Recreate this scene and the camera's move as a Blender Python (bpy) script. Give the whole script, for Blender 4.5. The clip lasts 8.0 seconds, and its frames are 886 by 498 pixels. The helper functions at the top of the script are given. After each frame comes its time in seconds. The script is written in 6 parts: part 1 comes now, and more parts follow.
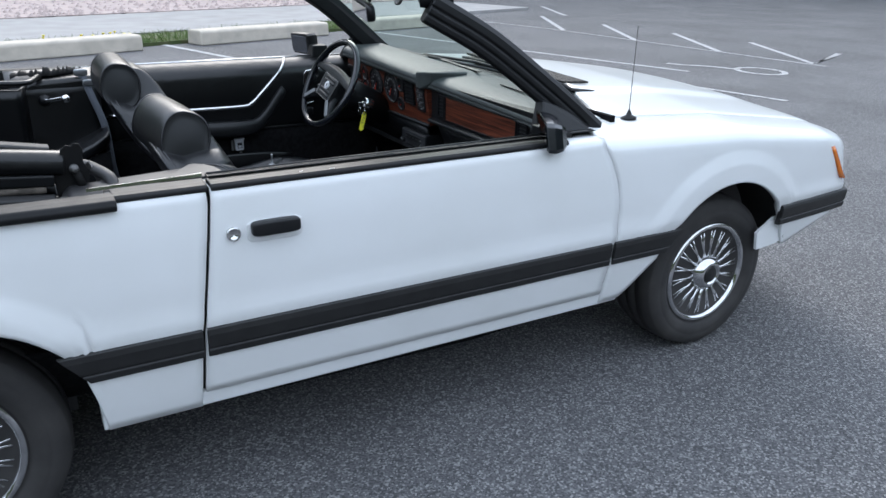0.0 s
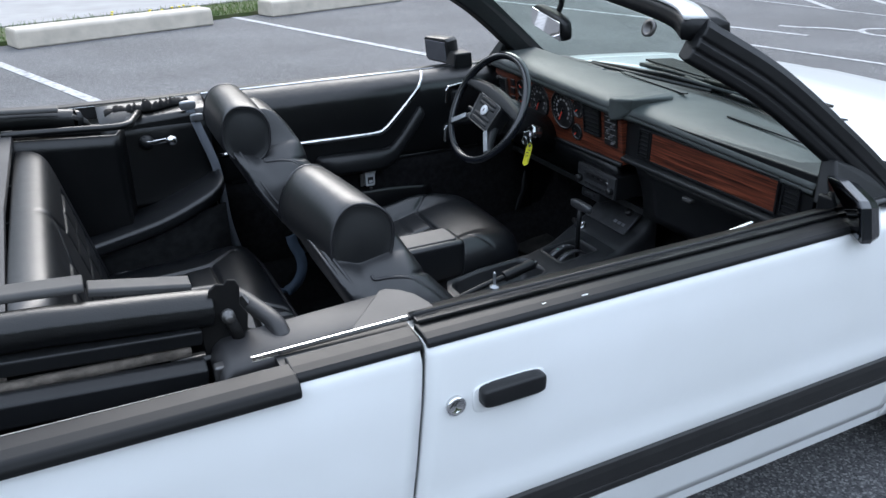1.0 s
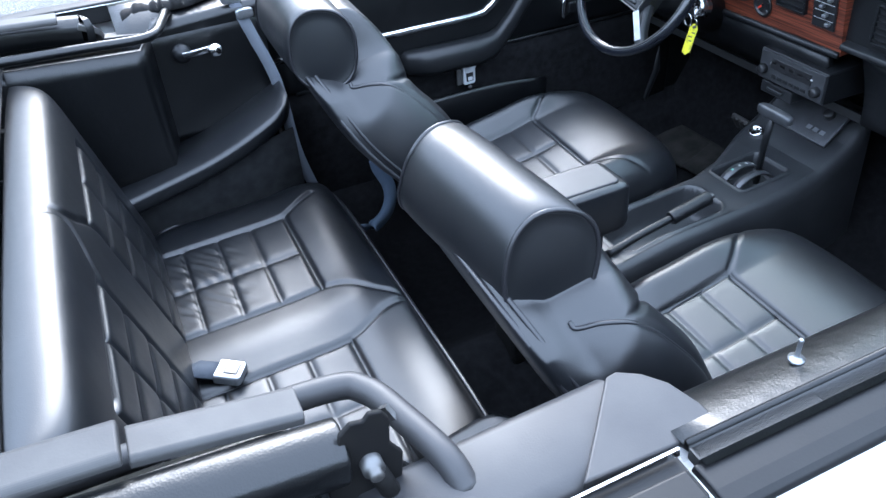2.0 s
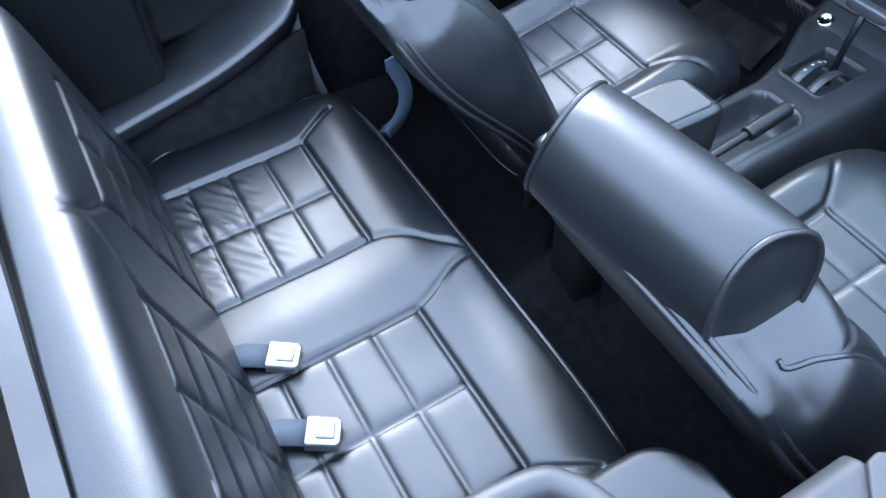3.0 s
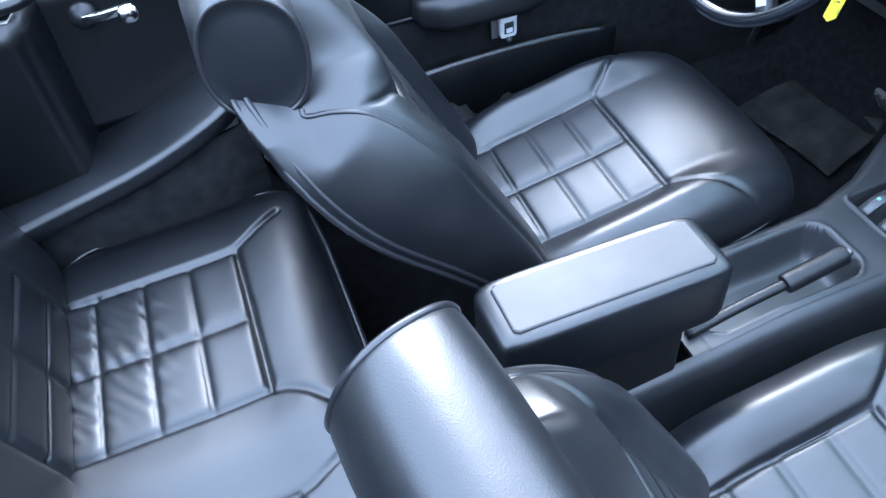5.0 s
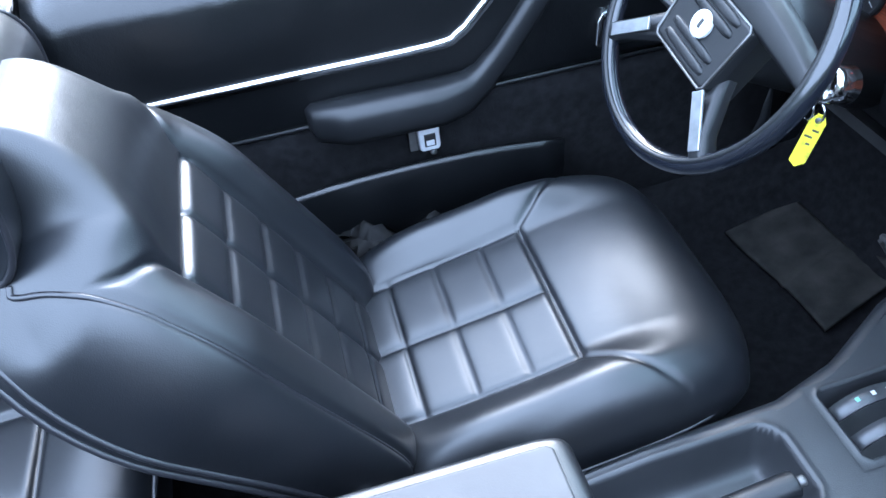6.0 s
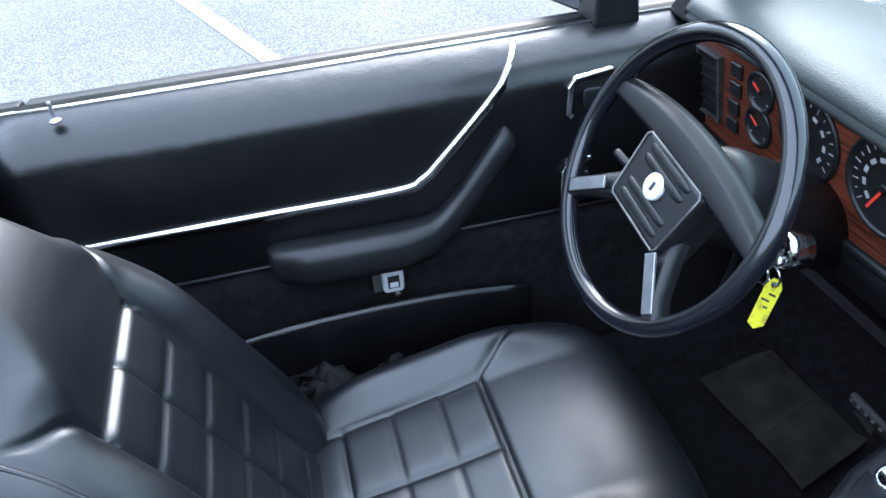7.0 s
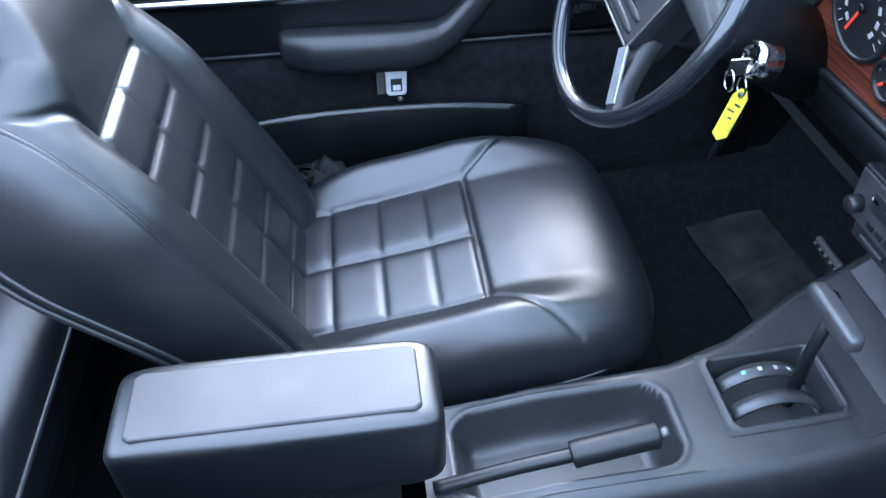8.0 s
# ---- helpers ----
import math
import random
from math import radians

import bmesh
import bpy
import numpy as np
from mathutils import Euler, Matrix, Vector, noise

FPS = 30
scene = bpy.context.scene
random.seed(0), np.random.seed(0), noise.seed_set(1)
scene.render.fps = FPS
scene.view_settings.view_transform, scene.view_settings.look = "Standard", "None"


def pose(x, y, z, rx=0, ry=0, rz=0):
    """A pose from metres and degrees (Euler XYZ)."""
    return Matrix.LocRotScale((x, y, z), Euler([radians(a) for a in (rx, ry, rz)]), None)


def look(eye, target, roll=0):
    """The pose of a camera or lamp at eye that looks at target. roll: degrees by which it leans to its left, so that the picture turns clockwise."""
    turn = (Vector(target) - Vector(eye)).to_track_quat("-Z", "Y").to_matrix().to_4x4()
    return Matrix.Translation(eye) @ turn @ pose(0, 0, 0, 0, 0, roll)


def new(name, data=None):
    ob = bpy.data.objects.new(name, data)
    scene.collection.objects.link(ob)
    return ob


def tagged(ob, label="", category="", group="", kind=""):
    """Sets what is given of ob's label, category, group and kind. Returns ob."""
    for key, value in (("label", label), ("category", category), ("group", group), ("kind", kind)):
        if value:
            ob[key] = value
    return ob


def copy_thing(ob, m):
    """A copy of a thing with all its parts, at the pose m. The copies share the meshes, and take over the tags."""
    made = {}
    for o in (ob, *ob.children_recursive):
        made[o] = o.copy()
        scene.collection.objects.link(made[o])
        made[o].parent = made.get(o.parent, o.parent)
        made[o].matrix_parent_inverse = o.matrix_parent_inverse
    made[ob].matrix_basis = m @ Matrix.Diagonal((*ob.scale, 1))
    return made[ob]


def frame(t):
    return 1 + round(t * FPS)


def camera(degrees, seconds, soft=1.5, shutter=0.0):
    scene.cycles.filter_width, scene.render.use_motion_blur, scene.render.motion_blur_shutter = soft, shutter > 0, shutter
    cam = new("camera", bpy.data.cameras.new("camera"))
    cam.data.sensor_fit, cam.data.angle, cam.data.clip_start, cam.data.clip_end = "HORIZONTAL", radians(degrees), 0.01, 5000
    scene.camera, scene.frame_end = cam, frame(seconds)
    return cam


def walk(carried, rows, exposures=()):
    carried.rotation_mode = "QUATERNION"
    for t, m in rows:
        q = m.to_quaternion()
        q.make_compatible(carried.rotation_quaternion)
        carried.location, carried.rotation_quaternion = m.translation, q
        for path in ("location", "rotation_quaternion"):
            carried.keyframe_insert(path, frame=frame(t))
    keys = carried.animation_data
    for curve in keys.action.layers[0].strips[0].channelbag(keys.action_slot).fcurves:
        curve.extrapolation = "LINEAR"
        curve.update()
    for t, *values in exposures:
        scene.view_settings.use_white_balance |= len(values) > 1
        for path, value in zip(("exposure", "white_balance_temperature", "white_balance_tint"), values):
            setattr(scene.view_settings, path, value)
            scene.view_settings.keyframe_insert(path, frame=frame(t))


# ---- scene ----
cam = camera(59.9, 8.0)
PATH = [
    (0, (-0.953, -2.604, 1.414), (-0.012, -0.994, 0.689), 1.2),
    (0.5, (-0.917, -2.201, 1.471), (-0.036, -0.596, 0.665), 0.3),
    (1, (-0.984, -1.79, 1.524), (-0.189, -0.154, 0.693), -0.8),
    (1.5, (-0.918, -1.434, 1.509), (-0.176, 0.167, 0.568), -3.7),
    (2, (-0.916, -1.126, 1.497), (-0.321, 0.365, 0.305), -5.1),
    (2.2, (-0.941, -1.014, 1.503), (-0.381, 0.391, 0.194), -4.9),
    (3.3, (-1.0, -0.703, 1.512), (-0.373, 0.43, -0.012), -2.2),
    (3.5, (-0.984, -0.68, 1.497), (-0.386, 0.47, -0.026), -3.1),
    (4, (-0.901, -0.665, 1.462), (-0.358, 0.493, -0.076), -3.1),
    (4.5, (-0.773, -0.661, 1.442), (-0.339, 0.566, -0.076), -4.2),
    (4.7, (-0.709, -0.639, 1.443), (-0.308, 0.635, -0.046), -5.6),
    (5.8, (-0.323, -0.422, 1.358), (-0.058, 0.99, -0.034), -8.3),
    (6, (-0.25, -0.389, 1.348), (-0.011, 1.063, -0.007), -8.0),
    (6.5, (-0.191, -0.333, 1.354), (0.082, 1.233, 0.139), -6.7),
    (7, (-0.181, -0.356, 1.368), (0.132, 1.266, 0.241), -5.4),
    (7.5, (-0.168, -0.417, 1.352), (0.106, 1.197, 0.204), -3.5),
    (8, (-0.126, -0.52, 1.287), (0.035, 0.961, -0.047), -1.5),
]
EXPOSE = [(0.0, 1.35, 6100, 10), (0.5, 1.38, 6100, 10), (1.0, 1.56, 6050, 10), (1.5, 2.27, 5680, 10), (2.0, 3.03, 5480, 10), (3.5, 3.41, 5180, 10),
          (4.5, 3.53, 5170, 10), (6.0, 3.77, 5200, 10), (6.5, 3.6, 5420, 10), (7.0, 2.95, 5600, 10), (7.5, 2.98, 5400, 10), (8.0, 3.65, 5220, 10)]
walk(cam, [(t, look(eye, target, roll)) for t, eye, target, roll in PATH], EXPOSE)

# ---- sky and light: an open sky with the sun behind thin cloud, off the car's left side ----
SUN_UP, SUN_ROUND = radians(36), radians(18)
world = bpy.data.worlds.new("open_sky")
scene.world = world
world.use_nodes = True
wn = world.node_tree.nodes
sky = wn.new("ShaderNodeTexSky")
sky.sky_type, sky.sun_disc = "NISHITA", False
sky.sun_elevation, sky.sun_rotation = SUN_UP, SUN_ROUND
sky.air_density, sky.dust_density, sky.ozone_density = 1.0, 5.0, 1.0
veil = wn.new("ShaderNodeMix")  # an even veil of high cloud over the blue
veil.data_type = "RGBA"
veil.inputs["Factor"].default_value = 0.72
veil.inputs["B"].default_value = (7.3, 8.1, 9.2, 1)
world.node_tree.links.new(sky.outputs[0], veil.inputs["A"])
world.node_tree.links.new(veil.outputs["Result"], wn["Background"].inputs[0])
wn["Background"].inputs[1].default_value = 0.11
sun = new("sun", bpy.data.lights.new("sun", "SUN"))
sun.data.energy, sun.data.angle, sun.data.color = 0.6, radians(32), (1.0, 0.96, 0.9)
sun_from = Vector((math.sin(SUN_ROUND) * math.cos(SUN_UP), math.cos(SUN_ROUND) * math.cos(SUN_UP), math.sin(SUN_UP)))
sun.matrix_world = look(sun_from * 30, (0, 0, 0))


# ---- materials ----
def mat(name, color, rough, metal=0.0, coat=0.0, spec=0.5, tint=None, tint_scale=6.0, tint_lo=0.35, tint_hi=0.75, grain=0.0, grain_scale=400.0,
        swell=0.0, swell_scale=12.0, rough_var=0.0, stretch=(1, 1, 1), cells=False):
    """A surface: base colour with a second tint in patches, fine grain and broad swell as relief, patchy roughness."""
    m = bpy.data.materials.new(name)
    m.use_nodes = True
    nt = m.node_tree
    b = nt.nodes["Principled BSDF"]
    b.inputs["Base Color"].default_value = (*color, 1)
    b.inputs["Roughness"].default_value = rough
    b.inputs["Metallic"].default_value = metal
    b.inputs["Coat Weight"].default_value = coat
    b.inputs["Coat Roughness"].default_value = 0.05
    b.inputs["Specular IOR Level"].default_value = spec
    co = nt.nodes.new("ShaderNodeTexCoord")
    mp = nt.nodes.new("ShaderNodeMapping")
    mp.inputs["Scale"].default_value = stretch
    nt.links.new(co.outputs["Object"], mp.inputs[0])

    def tex(scale, detail=4.0):
        n = nt.nodes.new("ShaderNodeTexNoise")
        n.inputs["Scale"].default_value, n.inputs["Detail"].default_value = scale, detail
        nt.links.new(mp.outputs[0], n.inputs["Vector"])
        return n.outputs["Fac"]

    if tint:
        r = nt.nodes.new("ShaderNodeValToRGB")
        r.color_ramp.elements[0].position, r.color_ramp.elements[1].position = tint_lo, tint_hi
        r.color_ramp.elements[0].color, r.color_ramp.elements[1].color = (*color, 1), (*tint, 1)
        nt.links.new(tex(tint_scale, 6.0), r.inputs[0])
        nt.links.new(r.outputs[0], b.inputs["Base Color"])
    if rough_var:
        r = nt.nodes.new("ShaderNodeMapRange")
        r.inputs["To Min"].default_value, r.inputs["To Max"].default_value = rough - rough_var, rough + rough_var
        nt.links.new(tex(tint_scale * 2.3, 5.0), r.inputs["Value"])
        nt.links.new(r.outputs[0], b.inputs["Roughness"])
    last = None
    for strength, scale, dist in ((swell, swell_scale, 0.01), (grain, grain_scale, 0.001)):
        if strength:
            bp = nt.nodes.new("ShaderNodeBump")
            bp.inputs["Strength"].default_value, bp.inputs["Distance"].default_value = strength, dist
            if cells and scale == grain_scale:
                v = nt.nodes.new("ShaderNodeTexVoronoi")
                v.inputs["Scale"].default_value = scale
                nt.links.new(mp.outputs[0], v.inputs["Vector"])
                nt.links.new(v.outputs["Distance"], bp.inputs["Height"])
            else:
                nt.links.new(tex(scale, 3.0), bp.inputs["Height"])
            if last:
                nt.links.new(last.outputs[0], bp.inputs["Normal"])
            last = bp
    if last:
        nt.links.new(last.outputs[0], b.inputs["Normal"])
    return m


def wood_mat():
    m = mat("wood_laminate", (0.2, 0.06, 0.03), 0.32, spec=0.5)
    nt = m.node_tree
    b = nt.nodes["Principled BSDF"]
    co, mp = nt.nodes.new("ShaderNodeTexCoord"), nt.nodes.new("ShaderNodeMapping")
    mp.inputs["Scale"].default_value = (6, 3, 160)
    n = nt.nodes.new("ShaderNodeTexNoise")
    n.inputs["Scale"].default_value, n.inputs["Detail"].default_value, n.inputs["Distortion"].default_value = 2.2, 7.0, 0.6
    r = nt.nodes.new("ShaderNodeValToRGB")
    r.color_ramp.elements[0].position, r.color_ramp.elements[0].color = 0.36, (0.018, 0.006, 0.004, 1)
    r.color_ramp.elements[1].position, r.color_ramp.elements[1].color = 0.66, (0.20, 0.055, 0.028, 1)
    e = r.color_ramp.elements.new(0.48)
    e.color = (0.085, 0.022, 0.012, 1)
    nt.links.new(co.outputs["Object"], mp.inputs[0])
    nt.links.new(mp.outputs[0], n.inputs["Vector"])
    nt.links.new(n.outputs["Fac"], r.inputs[0])
    nt.links.new(r.outputs[0], b.inputs["Base Color"])
    return m


def asphalt_mat():
    m = mat("asphalt", (0.05, 0.05, 0.052), 0.85, grain=0.9, grain_scale=150, swell=0.25, swell_scale=9)
    nt = m.node_tree
    b = nt.nodes["Principled BSDF"]
    co = nt.nodes.new("ShaderNodeTexCoord")
    v = nt.nodes.new("ShaderNodeTexVoronoi")
    v.inputs["Scale"].default_value = 170
    n = nt.nodes.new("ShaderNodeTexNoise")
    n.inputs["Scale"].default_value, n.inputs["Detail"].default_value = 0.7, 8.0
    sep = nt.nodes.new("ShaderNodeSeparateColor")
    r = nt.nodes.new("ShaderNodeValToRGB")
    r.color_ramp.elements[0].position, r.color_ramp.elements[0].color = 0.1, (0.042, 0.042, 0.045, 1)
    r.color_ramp.elements[1].position, r.color_ramp.elements[1].color = 0.97, (0.23, 0.228, 0.225, 1)
    e = r.color_ramp.elements.new(0.75)
    e.color = (0.11, 0.11, 0.114, 1)
    k = nt.nodes.new("ShaderNodeMapRange")
    k.inputs["From Min"].default_value, k.inputs["From Max"].default_value = 0.3, 0.7
    k.inputs["To Min"].default_value, k.inputs["To Max"].default_value = 0.8, 1.25
    mul = nt.nodes.new("ShaderNodeMix")
    mul.data_type, mul.blend_type = "RGBA", "MULTIPLY"
    mul.inputs["Factor"].default_value = 1.0
    L = nt.links.new
    L(co.outputs["Object"], v.inputs["Vector"]), L(co.outputs["Object"], n.inputs["Vector"])
    L(v.outputs["Color"], sep.inputs[0]), L(sep.outputs[0], r.inputs[0]), L(n.outputs["Fac"], k.inputs["Value"])
    L(r.outputs[0], mul.inputs["A"]), L(k.outputs[0], mul.inputs["B"]), L(mul.outputs["Result"], b.inputs["Base Color"])
    return m


def glass_mat():
    m = bpy.data.materials.new("windscreen_glass")
    m.use_nodes = True
    nt = m.node_tree
    nt.nodes.remove(nt.nodes["Principled BSDF"])
    tr, gl, mix = (nt.nodes.new("ShaderNode" + k) for k in ("BsdfTransparent", "BsdfGlossy", "MixShader"))
    tr.inputs[0].default_value = (0.72, 0.82, 0.785, 1)
    gl.inputs["Roughness"].default_value = 0.02
    mix.inputs[0].default_value = 0.07
    L = nt.links.new
    L(tr.outputs[0], mix.inputs[1]), L(gl.outputs[0], mix.inputs[2])
    L(mix.outputs[0], nt.nodes["Material Output"].inputs[0])
    return m


PAINT = mat("white_paint", (0.76, 0.77, 0.77), 0.3, coat=0.6, tint=(0.70, 0.71, 0.70), tint_scale=2.5, swell=0.02, swell_scale=3)
LEATHER = mat("black_leather", (0.0034, 0.0042, 0.0058), 0.37, spec=0.60, tint=(0.0052, 0.0056, 0.0065), tint_scale=7, grain=0.10, grain_scale=700, swell=0.09, swell_scale=15, rough_var=0.05, cells=True)
VINYL = mat("black_vinyl", (0.0020, 0.0023, 0.0028), 0.31, spec=0.45, tint=(0.0038, 0.0042, 0.0048), tint_scale=9, grain=0.16, grain_scale=420, swell=0.13, swell_scale=26, rough_var=0.06, cells=True)
PIPING = mat("leather_piping", (0.012, 0.012, 0.014), 0.3)
PLASTIC = mat("black_plastic", (0.0055, 0.006, 0.007), 0.40, spec=0.35, tint=(0.009, 0.0095, 0.0105), tint_scale=14, grain=0.25, grain_scale=700, rough_var=0.05)
GREYVINYL = mat("worn_grey_vinyl", (0.020, 0.020, 0.022), 0.5, spec=0.4, tint=(0.036, 0.035, 0.035), tint_scale=11, grain=0.10, grain_scale=500)
DASHPAD = mat("dash_pad_vinyl", (0.044, 0.050, 0.050), 0.5, tint=(0.064, 0.071, 0.069), tint_scale=8, grain=0.4, grain_scale=500, cells=True)
RUBBER = mat("tyre_rubber", (0.022, 0.021, 0.021), 0.75, tint=(0.045, 0.042, 0.04), tint_scale=9, grain=0.3, grain_scale=220)
BELT = mat("satin_black_strip", (0.0045, 0.0047, 0.0052), 0.46, spec=0.28, tint=(0.008, 0.008, 0.0085), tint_scale=9, grain=0.08, grain_scale=300, rough_var=0.05)
SEAL = mat("black_rubber_seal", (0.009, 0.009, 0.0095), 0.5, tint=(0.016, 0.016, 0.016), tint_scale=20, grain=0.2, grain_scale=300)
CHROME = mat("chrome", (0.72, 0.72, 0.73), 0.14, metal=1.0, rough_var=0.05, tint=(0.5, 0.5, 0.5), tint_scale=22)
DULLMETAL = mat("dull_metal", (0.16, 0.16, 0.16), 0.45, metal=0.8, tint=(0.08, 0.075, 0.07), tint_scale=30)
CARPET = mat("black_carpet", (0.005, 0.005, 0.0056), 0.95, spec=0.08, tint=(0.011, 0.011, 0.012), tint_scale=60, grain=1.0, grain_scale=600, swell=0.4, swell_scale=30)
# the carpet again in a lighter grey, for the panels below the rear ledges
GREYCARPET = mat("lighter_grey_carpet", (0.011, 0.0115, 0.0125), 0.95, spec=0.1, tint=(0.02, 0.021, 0.022), tint_scale=40, grain=1.0, grain_scale=600)
MATRUB = mat("dusty_floor_mat", (0.013, 0.0128, 0.0122), 0.85, spec=0.12, tint=(0.036, 0.034, 0.031), tint_scale=16, grain=0.8, grain_scale=400)
WOOD = wood_mat()
GLASS = glass_mat()
ASPHALT = asphalt_mat()
MIRROR = mat("mirror_glass", (0.8, 0.8, 0.82), 0.03, metal=1.0)
CONSOLE = mat("dark_grey_console", (0.013, 0.0138, 0.0155), 0.42, spec=0.45, tint=(0.022, 0.023, 0.025), tint_scale=12, grain=0.2, grain_scale=600, rough_var=0.06)
FACEPLATE = mat("grey_faceplate", (0.05, 0.052, 0.056), 0.35, metal=0.3, tint=(0.03, 0.03, 0.032), tint_scale=40)
PADRUB = mat("worn_grey_rubber", (0.030, 0.0295, 0.030), 0.6, spec=0.4, tint=(0.060, 0.058, 0.055), tint_scale=11, grain=0.10, grain_scale=400)
# matte black; also stands for shade behind shut lines, in hollows, under the armrest
MATTE = mat("matte_black_and_shade", (0.004, 0.004, 0.0045), 0.7, spec=0.2, tint=(0.008, 0.0075, 0.007), tint_scale=30)
SATIN = mat("satin_plate", (0.55, 0.56, 0.58), 0.35, metal=0.2, tint=(0.42, 0.43, 0.45), tint_scale=50)
GLOSSBLACK = mat("gloss_black_paint", (0.006, 0.007, 0.010), 0.18, spec=0.5, coat=0.3)
# mirror darkened by colour, for the dark cabin and ground it reflects
DARKMIRROR = mat("dark_reflection_mirror", (0.16, 0.17, 0.19), 0.05, metal=1.0)
GAUGE = mat("gauge_face", (0.012, 0.012, 0.013), 0.35)
RED = mat("red_needle", (0.75, 0.06, 0.03), 0.5)
WHITEMARK = mat("white_print", (0.34, 0.34, 0.34), 0.5)
GREENMARK = mat("green_print", (0.10, 0.26, 0.21), 0.5)
YELLOW = mat("yellow_tag", (0.75, 0.70, 0.03), 0.5, tint=(0.35, 0.30, 0.04), tint_scale=90, tint_lo=0.5, tint_hi=0.7)
AMBER = mat("amber_lens", (0.62, 0.16, 0.015), 0.25, coat=0.5)
BUCKLE = mat("brushed_buckle", (0.32, 0.33, 0.345), 0.30, metal=0.8, tint=(0.22, 0.23, 0.24), tint_scale=60)
WEBBING = mat("grey_webbing", (0.10, 0.11, 0.13), 0.8, grain=0.6, grain_scale=900)
BLUEWEB = mat("blue_grey_webbing", (0.10, 0.135, 0.19), 0.8, grain=0.6, grain_scale=900)
EMBLEM = mat("pale_emblem", (0.62, 0.63, 0.64), 0.4, tint=(0.45, 0.46, 0.48), tint_scale=60)
GREYWEB = mat("dull_webbing", (0.040, 0.048, 0.062), 0.85, grain=0.6, grain_scale=900)
LINE = mat("worn_line_paint", (0.42, 0.42, 0.42), 0.75, tint=(0.16, 0.16, 0.16), tint_scale=14, tint_lo=0.45, tint_hi=0.72, grain=0.6, grain_scale=120)
CONCRETE = mat("pale_concrete", (0.56, 0.50, 0.42), 0.85, tint=(0.42, 0.38, 0.32), tint_scale=5, grain=0.6, grain_scale=90)
WALKWAY = mat("walkway_concrete", (0.34, 0.33, 0.32), 0.85, tint=(0.27, 0.26, 0.25), tint_scale=2, grain=0.5, grain_scale=60)
GRASS = mat("grass_blades", (0.07, 0.13, 0.025), 0.7, tint=(0.13, 0.17, 0.04), tint_scale=3)
STONE = mat("pink_gravel", (0.46, 0.37, 0.34), 0.85, tint=(0.36, 0.30, 0.28), tint_scale=3, grain=0.5, grain_scale=60)
TORN = mat("torn_lining", (0.05, 0.042, 0.034), 0.9, tint=(0.14, 0.12, 0.10), tint_scale=40, grain=1.0, grain_scale=200, swell=0.6, swell_scale=40)
FLOWER = mat("yellow_flower", (0.75, 0.62, 0.03), 0.6)


# ---- mesh helpers ----
def part(name, bm, material, parent, label="", smooth=True, bevel=0.0, place=None):
    """Links a bmesh, or shares a mesh, as one mesh object under a thing or a part."""
    me = bm
    if isinstance(bm, bmesh.types.BMesh):
        bmesh.ops.recalc_face_normals(bm, faces=bm.faces)
        me = bpy.data.meshes.new(name)
        bm.to_mesh(me)
        bm.free()
        me.materials.append(material)
        if smooth:
            me.shade_smooth()
    elif material and not me.materials:
        me.materials.append(material)
    ob = new(name, me)
    if parent:
        ob.parent = parent
    if place is not None:
        ob.matrix_basis = place
    if bevel:
        md = ob.modifiers.new("edge", "BEVEL")
        md.width, md.segments, md.limit_method, md.angle_limit, md.harden_normals = bevel, 3, "ANGLE", radians(35), False
    if label:
        ob["label"] = label
    return ob


def thing(name, label, category, at=(0, 0, 0), group="", kind=""):
    ob = new(name)
    ob.location = at
    return tagged(ob, label, category, group, kind)


def box(c, s, m=None, bm=None):
    bm = bm or bmesh.new()
    got = bmesh.ops.create_cube(bm, size=1.0)["verts"]
    t = (m or Matrix()) @ Matrix.Translation(c) @ Matrix.Diagonal((*s, 1))
    bmesh.ops.transform(bm, matrix=t, verts=got)
    return bm


def loft(rings, closed=True, caps=True, bm=None, round_again=False):
    """Skins rings of points; closed: each ring is a loop; round_again: the last ring joins the first."""
    bm = bm or bmesh.new()
    vs = [[bm.verts.new(p) for p in r] for r in rings]
    n = len(vs[0])
    pairs = list(zip(vs, vs[1:])) + ([(vs[-1], vs[0])] if round_again else [])
    for a, b in pairs:
        for i in range(n if closed else n - 1):
            j = (i + 1) % n
            bm.faces.new((a[i], a[j], b[j], b[i]))
    if caps and closed and not round_again:
        bm.faces.new(vs[0][::-1])
        bm.faces.new(vs[-1])
    return bm


def sweep(points, profile, up=(0, 0, 1), loop=False, caps=True, bm=None):
    """A profile of (side, up) offsets carried along a line of points."""
    pts = [Vector(p) for p in points]
    rings = []
    for i, p in enumerate(pts):
        a = pts[i - 1] if (i or loop) else p
        b = pts[(i + 1) % len(pts)] if (i < len(pts) - 1 or loop) else p
        d = (b - a).normalized()
        side = d.cross(Vector(up)).normalized()
        top = side.cross(d).normalized()
        rings.append([p + side * s + top * u for s, u in profile])
    return loft(rings, True, caps, bm, loop)


def disc(r, n=10, squash=1.0):
    return [(r * math.cos(2 * math.pi * i / n), r * squash * math.sin(2 * math.pi * i / n)) for i in range(n)]


def tube(points, r, n=8, loop=False, up=(0, 0, 1), bm=None):
    return sweep(points, disc(r, n), up, loop, True, bm)


